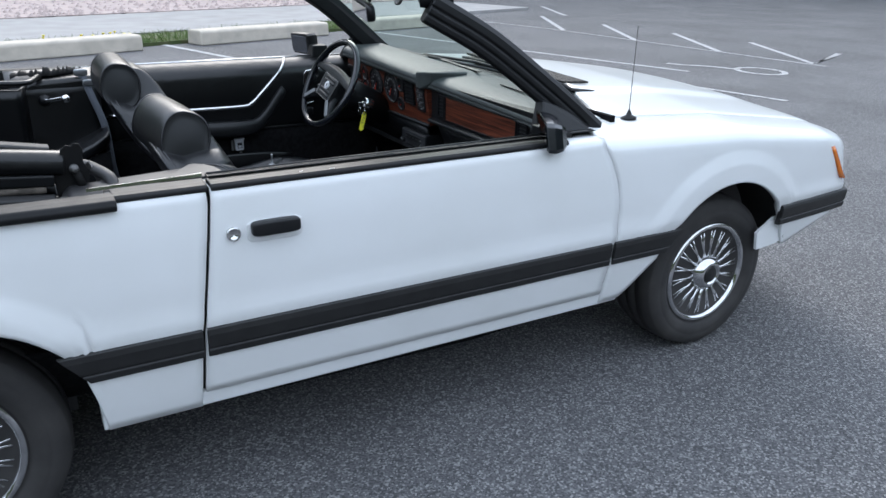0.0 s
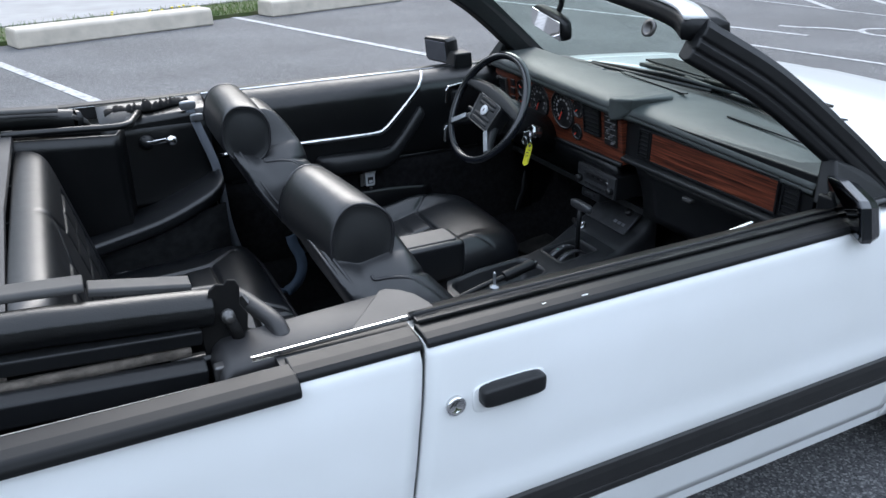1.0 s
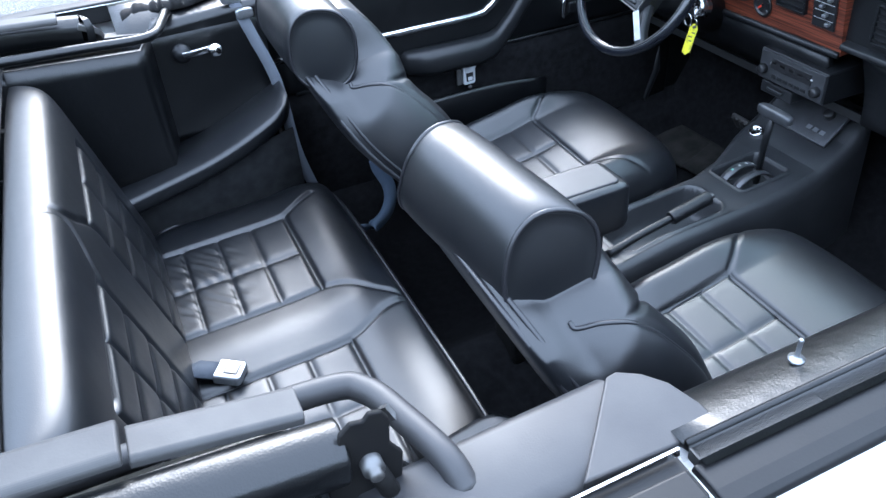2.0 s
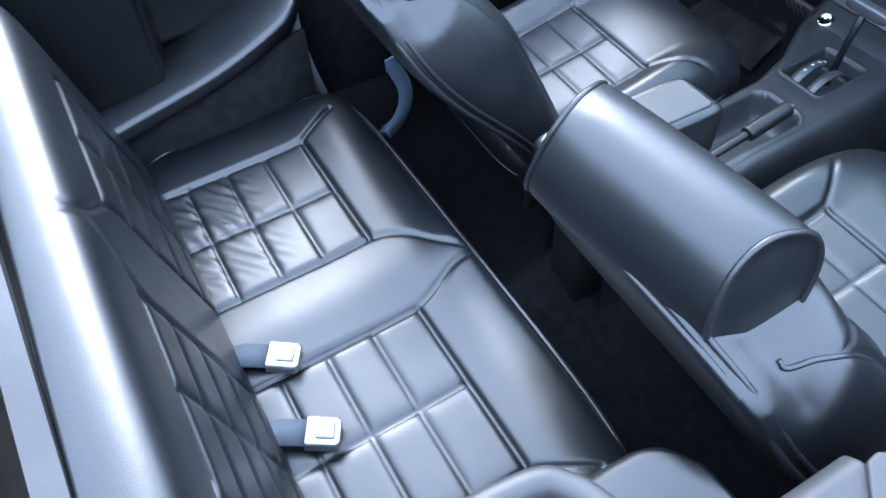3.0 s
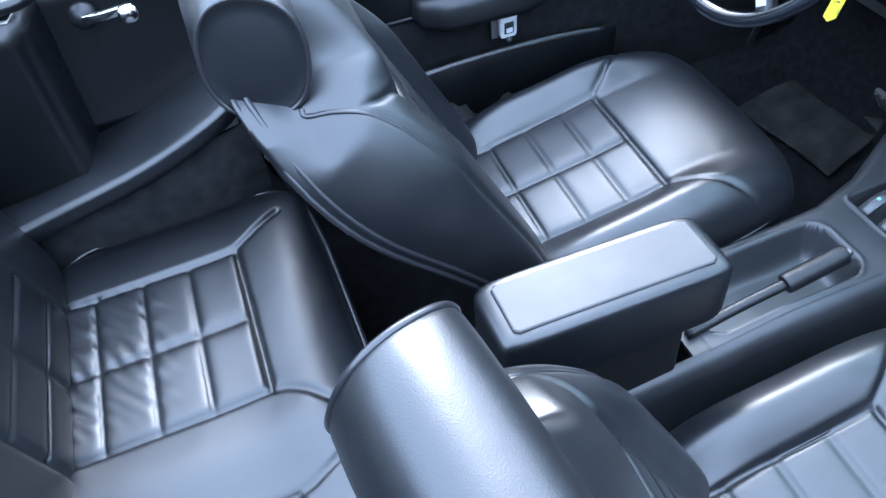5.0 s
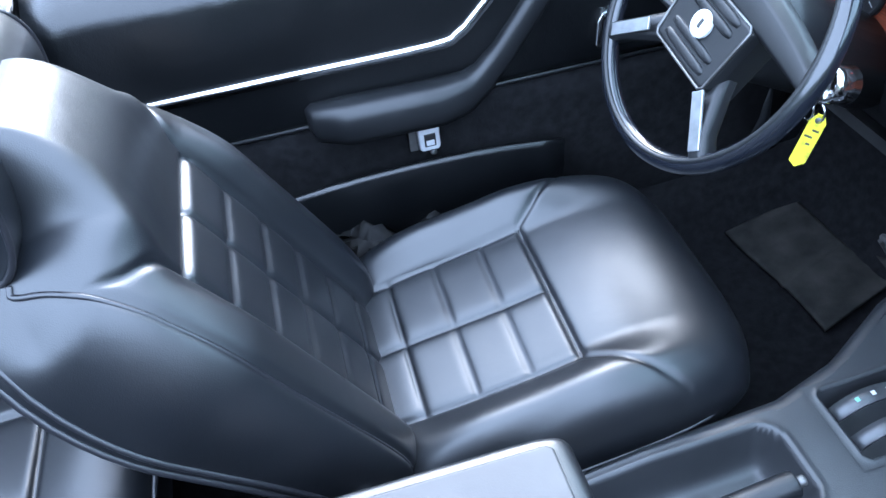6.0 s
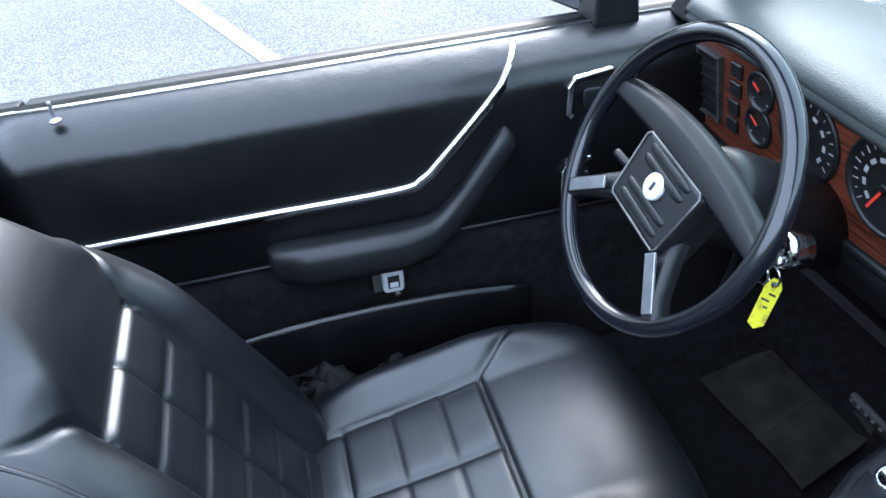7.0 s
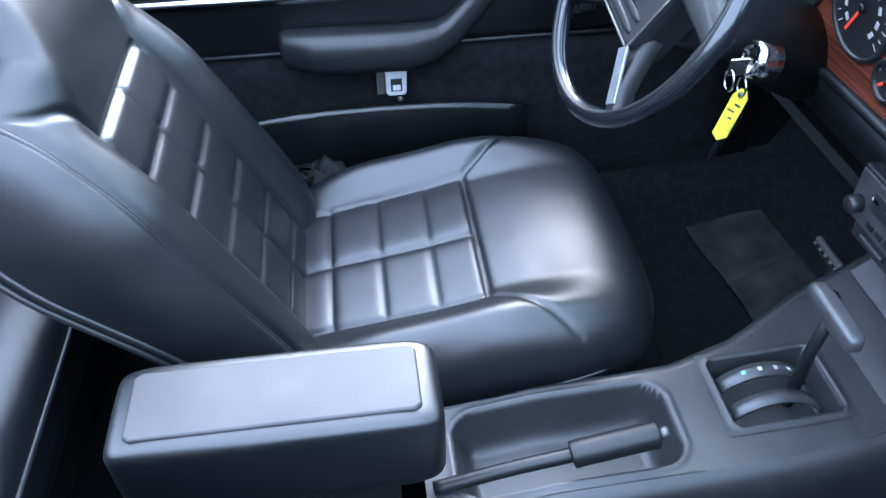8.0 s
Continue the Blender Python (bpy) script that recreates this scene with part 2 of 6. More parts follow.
def arc(points, steps=8):
    """A smooth line through the given points (Catmull-Rom)."""
    p = [Vector(q) for q in points]
    p = [p[0] * 2 - p[1]] + p + [p[-1] * 2 - p[-2]]
    out = []
    for a, b, c, d in zip(p, p[1:], p[2:], p[3:]):
        for i in range(steps):
            t = i / steps
            out.append(0.5 * ((2 * b) + (c - a) * t + (2 * a - 5 * b + 4 * c - d) * t * t + (3 * b - a - 3 * c + d) * t ** 3))
    return out + [p[-2]]


def lathe(profile, n=40, m=None, bm=None):
    """Turns (radius, height) pairs about z."""
    rings = [[(m or Matrix()) @ Vector((r * math.cos(2 * math.pi * i / n), r * math.sin(2 * math.pi * i / n), h)) for i in range(n)] for r, h in profile]
    return loft(rings, True, True, bm)


def sheet(f, nu, nv, bm=None):
    """An open surface f(u, v), u and v from 0 to 1."""
    return loft([[f(i / nu, j / nv) for j in range(nv + 1)] for i in range(nu + 1)], False, False, bm)


def thick(bm, depth, way=None):
    """Gives an open surface a back, depth behind it (along the normals, or along way)."""
    bmesh.ops.recalc_face_normals(bm, faces=bm.faces)
    bm.normal_update()
    front = list(bm.verts)
    back = {v: bm.verts.new(v.co + (Vector(way) * depth if way else -v.normal * depth)) for v in front}
    edges = [e for e in bm.edges if len(e.link_faces) == 1]
    for f in list(bm.faces):
        bm.faces.new([back[v] for v in reversed(f.verts)])
    for e in edges:
        a, b = e.verts
        bm.faces.new((a, b, back[b], back[a]))
    return bm


def blob(c, size, rx=3.0, n=16, m=None, bm=None):
    """A rounded block (superellipsoid) of the given full size."""
    def s(v, p):
        return math.copysign(abs(v) ** (2 / p), v)
    rings = []
    for i in range(1, n):
        b = -math.pi / 2 + math.pi * i / n
        ring = []
        for j in range(2 * n):
            a = 2 * math.pi * j / (2 * n)
            v = Vector((s(math.cos(b), rx) * s(math.cos(a), rx) * size[0] / 2, s(math.cos(b), rx) * s(math.sin(a), rx) * size[1] / 2, s(math.sin(b), rx) * size[2] / 2))
            ring.append((m or Matrix()) @ (v + Vector(c)))
        rings.append(ring)
    return loft(rings, True, True, bm)


def lerp(table, x):
    return float(np.interp(x, [a for a, _ in table], [b for _, b in table]))


# ---- ground and the far side of the car park ----
def grid_ground():
    bm = bmesh.new()
    cuts = [-900, -200, -60, -25, -10, 0, 10, 25, 60, 200, 900]
    rows = [[bm.verts.new((x, y, 0)) for y in cuts] for x in cuts]
    for a, b in zip(rows, rows[1:]):
        for i in range(len(cuts) - 1):
            bm.faces.new((a[i], b[i], b[i + 1], a[i + 1]))
    return bm


ground = tagged(part("ground", grid_ground(), ASPHALT, None), "grey speckled asphalt of a car park", "ground", kind="structure")
KERB_A, KERB_WAY = Vector((-1.40, 8.42, 0)), Vector((0.949, 0.316, 0))
KERB_IN = Vector((-0.316, 0.949, 0))


def along(u, w, z=0.0):
    """A place u metres along the row of kerb blocks and w metres behind its front."""
    return KERB_A + KERB_WAY * u + KERB_IN * w + Vector((0, 0, z))


def strip(name, material, w0, w1, z, label, u0=-60, u1=60, kind="structure"):
    rings = [[along(u0, w0, 0), along(u0, w0, z), along(u0, w1, z), along(u0, w1, 0)], [along(u1, w0, 0), along(u1, w0, z), along(u1, w1, z), along(u1, w1, 0)]]
    return tagged(part(name, loft(rings), material, None, smooth=False), label, name.replace("_", " "), kind=kind)


strip("lawn", mat("lawn_soil", (0.06, 0.09, 0.025), 0.9, tint=(0.10, 0.09, 0.05), tint_scale=4, grain=1.0, grain_scale=60), 0.42, 1.6, 0.05, "thin green grass verge behind the kerb blocks", -20, 9.4)
strip("walkway", WALKWAY, 1.6, 5.2, 0.07, "pale grey concrete walkway behind the grass verge", -60, 14)
strip("gravel_bed", STONE, 5.2, 40, 0.09, "bed of pinkish landscaping gravel behind the walkway", -60, 60)


def kerb_block(length):
    prof = [(0.0, 0.0), (0.015, 0.19), (0.05, 0.215), (0.34, 0.215), (0.38, 0.19), (0.395, 0.0)]
    rings = []
    for u in (0, 0.02, length - 0.02, length):
        k = 0.94 if u in (0, length) else 1.0
        rings.append([Vector((u, w * k + 0.012 * (k < 1), z * (0.97 if k < 1 else 1))) for w, z in prof])
    return loft(rings)


kerb_turn = math.degrees(math.atan2(KERB_WAY.y, KERB_WAY.x))
first_block = thing("kerb_block", "pale weathered concrete kerb block edging the grass verge", "kerb block", along(0, 0), "kerb blocks along the verge")
first_block.rotation_euler = (0, 0, radians(kerb_turn))
part("block", kerb_block(2.5), CONCRETE, first_block, smooth=False, bevel=0.02)
for start in (-6.84, -3.42, 3.42, 6.84):
    copy_thing(first_block, Matrix.Translation(along(start, 0)) @ Matrix.Rotation(radians(kerb_turn), 4, "Z"))


def grass_blades():
    rnd = random.Random(4)
    vs, fs = [], []
    for _ in range(9000):
        u, w = rnd.uniform(-6, 9), 0.40 + 1.2 * rnd.random() ** 1.6
        h, a, lean = rnd.uniform(0.03, 0.10), rnd.uniform(0, 6.28), rnd.uniform(-0.05, 0.05)
        p = along(u, w, 0.05)
        d = Vector((math.cos(a), math.sin(a), 0)) * 0.006
        i = len(vs)
        vs += [p - d, p + d, p + Vector((lean, lean * 0.5, h))]
        fs.append((i, i + 1, i + 2))
    me = bpy.data.meshes.new("grass")
    me.from_pydata(vs, [], fs)
    me.materials.append(GRASS)
    return me


tagged(new("grass", grass_blades()), "short tufts of green grass along the kerb blocks", "grass", kind="stuff")


def gravel():
    rnd = random.Random(6)
    vs, fs = [], []
    for _ in range(5200):
        p = along(rnd.uniform(-6, 40), 5.2 + 9 * rnd.random() ** 1.7, 0.09)
        s = rnd.uniform(0.03, 0.08)
        i = len(vs)
        for dx, dy, dz in ((1, 0, 0), (0, 1, 0), (-1, 0, 0), (0, -1, 0), (0, 0, 0.9)):
            vs.append(p + Vector((dx * s * rnd.uniform(0.6, 1.2), dy * s * rnd.uniform(0.6, 1.2), dz * s * rnd.uniform(0.5, 1.1))))
        fs += [(i, i + 1, i + 4), (i + 1, i + 2, i + 4), (i + 2, i + 3, i + 4), (i + 3, i, i + 4)]
    me = bpy.data.meshes.new("gravel")
    me.from_pydata(vs, [], fs)
    me.materials.append(STONE)
    return me


tagged(new("gravel", gravel()), "loose pinkish landscaping stones", "gravel", kind="stuff")


def flowers():
    rnd = random.Random(9)
    bm = bmesh.new()
    for _ in range(26):
        p = along(rnd.uniform(1.2, 2.6), rnd.uniform(0.45, 0.62), rnd.uniform(0.14, 0.24))
        lathe([(0.002, -0.1), (0.004, -0.01), (0.02, 0.0), (0.022, 0.006), (0.006, 0.012)], 6, Matrix.Translation(p), bm)
    return bm


tagged(part("dandelions", flowers(), FLOWER, None), "small yellow flowers growing behind a kerb block", "flowers", kind="stuff")


def paint_line(points, width, z=0.004):
    """A flat band of road paint through the points."""
    prof = [(-width / 2, 0), (width / 2, 0), (width / 2, 0.002), (-width / 2, 0.002)]
    return sweep([(x, y, z) for x, y in points], prof)


for pts, w in (([(1.33, 9.85), (3.55, 2.25)], 0.1), ([(-1.85, 8.35), (0.25, 2.2)], 0.1), ([(5.05, 10.9), (6.9, 4.6)], 0.09),
               ([(10.52, 12.65), (8.85, 9.68)], 0.1), ([(10.48, 10.41), (8.93, 7.76)], 0.1), ([(10.54, 8.43), (9.07, 6.02)], 0.1),
               ([(10.69, 6.76), (9.23, 4.44), (10.73, 5.08)], 0.1), ([(8.1, 12.9), (8.75, 9.9), (9.15, 4.2)], 0.06), ([(5.7, 5.3), (6.25, 2.6)], 0.07),
               ([(12.6, 15.4), (11.2, 12.6)], 0.1)):
    tagged(part("parking_line", paint_line(pts, w), LINE, None, smooth=False), "worn white parking bay line painted on asphalt", "parking line", "parking bay lines", "structure")
emblem = bmesh.new()
loop_pts = [Vector((7.86 + 0.28 * math.cos(a), 4.25 + 0.32 * math.sin(a), 0.004)) for a in [i * 2 * math.pi / 20 for i in range(20)]]
sweep(loop_pts, [(-0.04, 0), (0.04, 0), (0.04, 0.002), (-0.04, 0.002)], loop=True, bm=emblem)
sweep([(7.30, 5.10, 0.004), (7.55, 4.85, 0.004), (7.68, 4.52, 0.004)], [(-0.045, 0), (0.045, 0), (0.045, 0.002), (-0.045, 0.002)], bm=emblem)
sweep([(7.30, 5.10, 0.0042), (7.22, 5.3, 0.0042)], [(-0.05, 0), (0.05, 0), (0.05, 0.002), (-0.05, 0.002)], bm=emblem)
tagged(part("bay_emblem", emblem, LINE, None, smooth=False), "white painted looped bay marking on asphalt", "road marking", kind="structure")

def sky_screen_trees():
    """An unseen ragged belt of trees, added far round the car park to block low sky light, in three overlapping ranks
    of crowns.
    """
    rnd = random.Random(31)
    vs, fs = [], []
    for rank, reach in enumerate((44, 51, 58)):
        for i in range(150):
            a = 2 * math.pi * (i + 0.5 * rank) / 150 + rnd.uniform(-0.01, 0.01)
            r, tall, wide = reach + rnd.uniform(-3, 3), rnd.uniform(10, 14) + 6 * max(0.0, math.sin(a)), rnd.uniform(1.9, 3.0)
            c = Vector((r * math.cos(a), r * math.sin(a), 0))
            start = len(vs)
            for k in range(7):
                t = k / 6
                w = wide * (0.35 + 1.3 * math.sin(math.pi * min(1.0, 0.12 + 0.88 * t)) ** 0.7) * rnd.uniform(0.8, 1.15) if k < 6 else 0.3
                for j in range(8):
                    b = 2 * math.pi * j / 8
                    vs.append(c + Vector((w * math.cos(b) * rnd.uniform(0.8, 1.2), w * math.sin(b) * rnd.uniform(0.8, 1.2), tall * t)))
            for k in range(6):
                for j in range(8):
                    fs.append((start + 8 * k + j, start + 8 * k + (j + 1) % 8, start + 8 * k + 8 + (j + 1) % 8, start + 8 * k + 8 + j))
    me = bpy.data.meshes.new("unseen_tree_screen")
    me.from_pydata(vs, [], fs)
    me.materials.append(mat("unseen_tree_foliage", (0.045, 0.065, 0.035), 0.9, spec=0.1, tint=(0.085, 0.10, 0.055), tint_scale=0.8, grain=0.0))
    return me


tagged(new("unseen_tree_screen", sky_screen_trees()), "added unseen belt of green trees that blocks low sky light", "trees", kind="stuff")

# ---- the car: x to its nose, y to its left ----
car = thing("convertible_car", "white two-door convertible with its top folded down and black leather interior", "car")
ROLL = 0.035


def settle(bm, lo=0.3, hi=0.9):
    """The body leans a little to its right on its springs."""
    for v in bm.verts:
        v.co.z += ROLL * v.co.y * min(max((v.co.z - lo) / (hi - lo), 0.0), 1.0)
    return bm


WIDE = [(0.28, 0.838), (0.33, 0.850), (0.36, 0.857), (0.46, 0.872), (0.556, 0.878), (0.578, 0.886), (0.592, 0.884), (0.62, 0.879), (0.70, 0.877), (0.82, 0.868), (0.88, 0.858), (0.93, 0.842)]
ARCH_F, ARCH_R = (1.235, 0.30, 0.365, 0.397, 2.0), (-1.30, 0.30, 0.44, 0.390, 2.8)
TOPLINE = [(-2.3, 0.90), (-1.2, 0.925), (-0.6, 0.918), (0.6, 0.918), (0.94, 0.905), (1.3, 0.884), (1.8, 0.817), (2.05, 0.752)]


def arch_bottom(x, low):
    z = low
    for cx, cz, a, b, p in (ARCH_F, ARCH_R):
        k = abs(x - cx) / a
        if k < 1:
            z = max(z, cz + b * (1 - k ** p) ** (1 / p))
    return z


def half_width(x, z):
    w = lerp(WIDE, z)
    if x > 1.0:
        w -= 0.065 * ((x - 1.0) / 1.05) ** 2
    if x < -1.2:
        w -= 0.06 * ((-1.2 - x) / 1.0) ** 2
    for cx, cz, a, b, p in (ARCH_F, ARCH_R):
        k = ((abs(x - cx) / a) ** 2 + ((z - cz) / b) ** 2) ** 0.5 if z > cz - 0.03 else 9
        if 0.9 < k < 1.30:
            w += 0.013 * min(1.0, (1.30 - k) / 0.13) * min(1.0, max(0.0, (z - 0.555) / 0.06))
    return w


def side_panel(s, xl, xr, low, top, nu, nv, shoulder):
    """A body side panel: xl(z), xr(z) its ends, low the bottom line, shoulder the (inset, rise) points that carry it over the top."""
    rings = []
    for i in range(nu + 1):
        u = i / nu
        ring = []
        for j in range(nv + 1):
            v = j / nv
            z0 = 0.32 + (0.9 - 0.32) * v
            z = z0
            for _ in range(6):
                x = xl(z) + (xr(z) - xl(z)) * u
                zt = top(x)
                zb = arch_bottom(x, low(x))
                z = zb + (zt - zb) * v
            ring.append(Vector((x, s * half_width(x, z), z)))
        x, w, zt = ring[-1].x, abs(ring[-1].y), ring[-1].z
        for inset, rise in shoulder:
            ring.append(Vector((xl(zt + rise) + (xr(zt) - xl(zt + rise)) * u, s * (w - inset), zt + rise)))
        rings.append(ring)
    bm = loft(rings, False, False)
    return settle(thick(bm, 0.02, (0, -s, 0)))


def door_front(z):
    return lerp([(0.32, 0.672), (0.46, 0.684), (0.574, 0.698), (0.66, 0.702), (0.72, 0.698), (0.78, 0.686), (0.84, 0.664), (0.87, 0.650), (0.90, 0.635), (0.93, 0.618), (0.96, 0.60)], z)


def door_rear(z):
    return lerp([(0.32, -0.618), (0.544, -0.606), (0.90, -0.558)], z)


FENDER_OVER = [(0.003, 0.018), (0.010, 0.034), (0.022, 0.048), (0.042, 0.060), (0.075, 0.069), (0.12, 0.075), (0.17, 0.079)]
DOOR_OVER = [(0.002, 0.012), (0.007, 0.023), (0.015, 0.030), (0.03, 0.033), (0.07, 0.033)]
for s in (-1, 1):
    part("front_wing", side_panel(s, lambda z: door_front(z) + 0.005, lambda z: 1.955 - 0.26 * max(0, z - 0.53), lambda x: max(0.325, 0.325 + (x - 0.76) * 0.95) if x < 1.0 else 0.375 + 0.30 * max(0.0, x - 1.62), lambda x: lerp(TOPLINE, x) - 0.062, 72, 22, FENDER_OVER), PAINT, car, "glossy white front wing")
    part("rear_quarter", side_panel(s, lambda z: -2.22, lambda z: door_rear(z) - 0.009, lambda x: 0.316 if x > -1.3 else 0.38, lambda x: lerp(TOPLINE, x) - 0.035, 72, 22, DOOR_OVER[:4]), PAINT, car, "glossy white rear quarter panel")
    door = part("car_door", side_panel(s, door_rear, door_front, lambda x: 0.363, lambda x: lerp(TOPLINE, x) - 0.035, 44, 22, DOOR_OVER), PAINT, car, "glossy white door panel")
    # the sill under the door
    prof = [(0.007, 0.318), (0.014, 0.312), (0.06, 0.312), (0.06, 0.3605), (0.001, 0.3605)]
    rings = [[Vector((x, s * (half_width(x, 0.335) - a), z)) for a, z in prof] for x in np.linspace(-0.86, 0.76, 24)]
    part("sill", settle(loft(rings)), PAINT, car, "white sill with grazed lower edge", smooth=False, bevel=0.003)
    # door handle, its dished plate and the lock
    hz = 0.776 + (0.0 if s < 0 else 0.05)
    hy = s * half_width(-0.42, 0.776)
    part("handle_dish", blob((-0.417, hy - s * 0.001, hz - 0.004), (0.142, 0.008, 0.056), 5, 10), PAINT, door)
    part("door_handle", blob((-0.417, hy + s * 0.010, hz + 0.006), (0.122, 0.03, 0.036), 6, 12), PLASTIC, door, "black pull-up door handle")
    part("lock", lathe([(0.017, -0.004), (0.018, 0.004), (0.014, 0.007), (0.012, 0.004), (0.004, 0.004), (0.003, 0.003)], 20, Matrix.Translation((-0.519, hy, hz - 0.002)) @ Matrix.Rotation(radians(90 * -s), 4, "X")), CHROME, door, "round chrome door lock")
    # dark backing strips that put the shade of the shut lines into colour
    for line, back in ((door_rear, -0.003), (door_front, 0.002)):
        part("shut_line_shade", settle(sweep([(line(z) + back, s * (half_width(line(z), z) - 0.030), z) for z in np.linspace(0.34, 0.90, 12)], [(-0.02, -0.006), (0.02, -0.006), (0.02, 0.006), (-0.02, 0.006)], up=(0, 1, 0))), MATTE, car, "dark strip added behind the shut line as its shade", smooth=False)
    # rubbing strip: a ribbed black band in three lengths
    band = [(0.0, 0.476), (0.012, 0.479), (0.014, 0.497), (0.011, 0.502), (0.014, 0.507), (0.016, 0.543), (0.012, 0.559), (0.0, 0.564)]
    for x0, x1, owner in ((-0.89, -0.615, car), (-0.604, 0.681, door), (0.694, 0.945, car)):
        rings = []
        for x in np.linspace(x0, x1, 14):
            rings.append([Vector((x + (0.03 * (z - 0.5) / 0.04 if x in (x0, x1) and abs(x) > 0.88 else 0) * (1 if x > 0 else -1), s * (half_width(x, z) - 0.004 + a), z)) for a, z in band])
        part("rubbing_strip", settle(loft(rings)), SEAL, owner, "ribbed black rubbing strip", smooth=False, bevel=0.002)
    # black belt strip along the door and quarter tops
    belt = [(-0.022, 0.902), (-0.006, 0.9105), (-0.007, 0.919), (-0.014, 0.924), (-0.030, 0.926), (-0.060, 0.926), (-0.066, 0.905)]
    for x0, x1, owner in ((-0.556, 0.50, door), (-0.77, -0.564, car)):
        rings = [[Vector((x, s * (0.857 + a), z)) for a, z in belt] for x in np.linspace(x0, x1, 10)]
        part("belt_strip", settle(loft(rings)), BELT, owner, "black belt strip with chipped paint", smooth=False, bevel=0.003)
    if s < 0:
        for x, a, w in ((-0.33, -0.024, 0.008), (-0.25, -0.018, 0.012)):
            part("paint_chip", settle(box((x, s * (0.857 + a), 0.9252 - 0.12 * max(0.0, a + 0.020)), (w, 0.0014, 0.0014))), PAINT, door, smooth=False)
    cap = [(-0.005, 0.895), (0.012, 0.896), (0.015, 0.908), (0.008, 0.921), (-0.012, 0.925), (-0.045, 0.925), (-0.050, 0.88)]
    rings = [[Vector((x, s * (0.857 + a - 0.10 * max(0, -1.2 - x) ** 2), z + 0.01 * max(0, -0.9 - x))) for a, z in cap] for x in np.linspace(-2.1, -0.765, 24)]
    part("top_well_rail", settle(loft(rings)), BELT, car, "black capping rail round the folded top", smooth=False, bevel=0.004)
    # white valance under the bumper's end, behind the wheel
    low = [(1.440, 0.452), (1.452, 0.380), (1.56, 0.384), (1.635, 0.395), (1.675, 0.432), (1.90, 0.488), (1.90, 0.52), (1.53, 0.50)]
    part("valance", settle(loft([[Vector((x, s * (half_width(x, 0.46) - d), z)) for x, z in low] for d in (0.014, 0.026)])), PAINT, car, "white valance under the bumper", smooth=False)
    # amber side marker and front bumper strip
    rings = [[Vector((1.822 + 0.095 * k + dx, s * (half_width(1.88, z) + 0.004 + 0.004 * (abs(dx) < 0.01)), z)) for dx in (-0.014, -0.006, 0.006, 0.014)] for k, z in zip(np.linspace(0, 1, 6), np.linspace(0.735, 0.60, 6))]
    part("side_marker", thick(loft(rings, False, False), 0.012, (0, -s, 0)), AMBER, car, "amber side marker lamp")
    part("inner_wing", settle(thick(sheet(lambda u, v: Vector((0.84 + 0.84 * u, s * 0.62, 0.36 + 0.49 * v)), 4, 4), 0.02, (0, -s, 0))), SEAL, car, smooth=False)
    part("inner_wing", thick(sheet(lambda u, v: Vector((-1.8 + 0.90 * u, s * 0.60, 0.25 + 0.55 * v)), 4, 4), 0.02, (0, -s, 0)), SEAL, car, smooth=False)
    for cx, cz, a, b, p in (ARCH_F, ARCH_R):
        def liner(u, v, cx=cx, cz=cz, a=a, b=b, s=s):
            t = math.pi * (0.06 + (0.86 if cx > 0 else 0.80) * u)
            return Vector((cx - (a + 0.012) * math.cos(t), s * ((0.66 if cx > 0 else 0.73) + (0.185 if cx > 0 else 0.115) * v), cz + (b + 0.012) * math.sin(t)))
        part("arch_liner", sheet(liner, 24, 3), SEAL, car)


def nose_x(y):
    return 2.19 - 0.20 * (abs(y) / 0.8) ** 2.6


def bumper_rings(prof):
    rings = []
    for s, xs in ((-1, np.linspace(1.53, 1.97, 9)),):
        rings += [[Vector((x, -(half_width(x, z) + a), z)) for a, z in prof] for x in xs]
    for y in np.linspace(-0.77, 0.77, 25):
        rings.append([Vector((nose_x(y) + 0.02 + a, y, z)) for a, z in prof])
    rings += [[Vector((x, (half_width(x, z) + a), z)) for a, z in prof] for x in np.linspace(1.97, 1.53, 9)]
    return rings


part("front_bumper", settle(loft(bumper_rings([(-0.01, 0.475), (0.012, 0.478), (0.014, 0.50), (0.008, 0.505), (0.014, 0.51), (0.016, 0.545), (0.01, 0.558), (-0.01, 0.562)]))), SEAL, car, "ribbed black bumper strip", smooth=False, bevel=0.003)
fascia = [[Vector((nose_x(y) - 0.05 - 0.17 * max(0, (z - 0.56) / 0.22) ** 1.5 - 0.03 * max(0, 0.5 - z) / 0.1, y, z - 0.02 * (abs(y) / 0.8) ** 2 * (z > 0.7))) for z in (0.45, 0.48, 0.52, 0.56, 0.64, 0.72, 0.78)] for y in np.linspace(-0.815, 0.815, 30)]
part("front_panel", settle(thick(loft(fascia, False, False), 0.02)), PAINT, car, "white nose panel")
tail = [[Vector((-2.22 - 0.06 * (1 - (abs(y) / 0.8) ** 2), y, z)) for z in (0.38, 0.5, 0.62, 0.75, 0.88)] for y in np.linspace(-0.80, 0.80, 20)]
part("rear_panel", settle(thick(loft(tail, False, False), 0.02)), PAINT, car, "white tail panel")


def bonnet(u, v):
    y = -0.672 + 1.344 * v
    c = 1 - (abs(y) / 0.672) ** 2
    x0, x1 = 0.752 + 0.22 * c, nose_x(y) - 0.19
    x = x0 + (x1 - x0) * u
    bulge = 0.012 * (1 / (1 + math.exp((abs(y) - 0.36) / 0.012)))
    return Vector((x, y, lerp(TOPLINE, x) + 0.018 + 0.026 * c ** 0.8 + bulge * min(1, 3 * (1 - u))))


part("bonnet", settle(thick(sheet(bonnet, 30, 60), 0.02)), PAINT, car, "glossy white bonnet with raised centre")
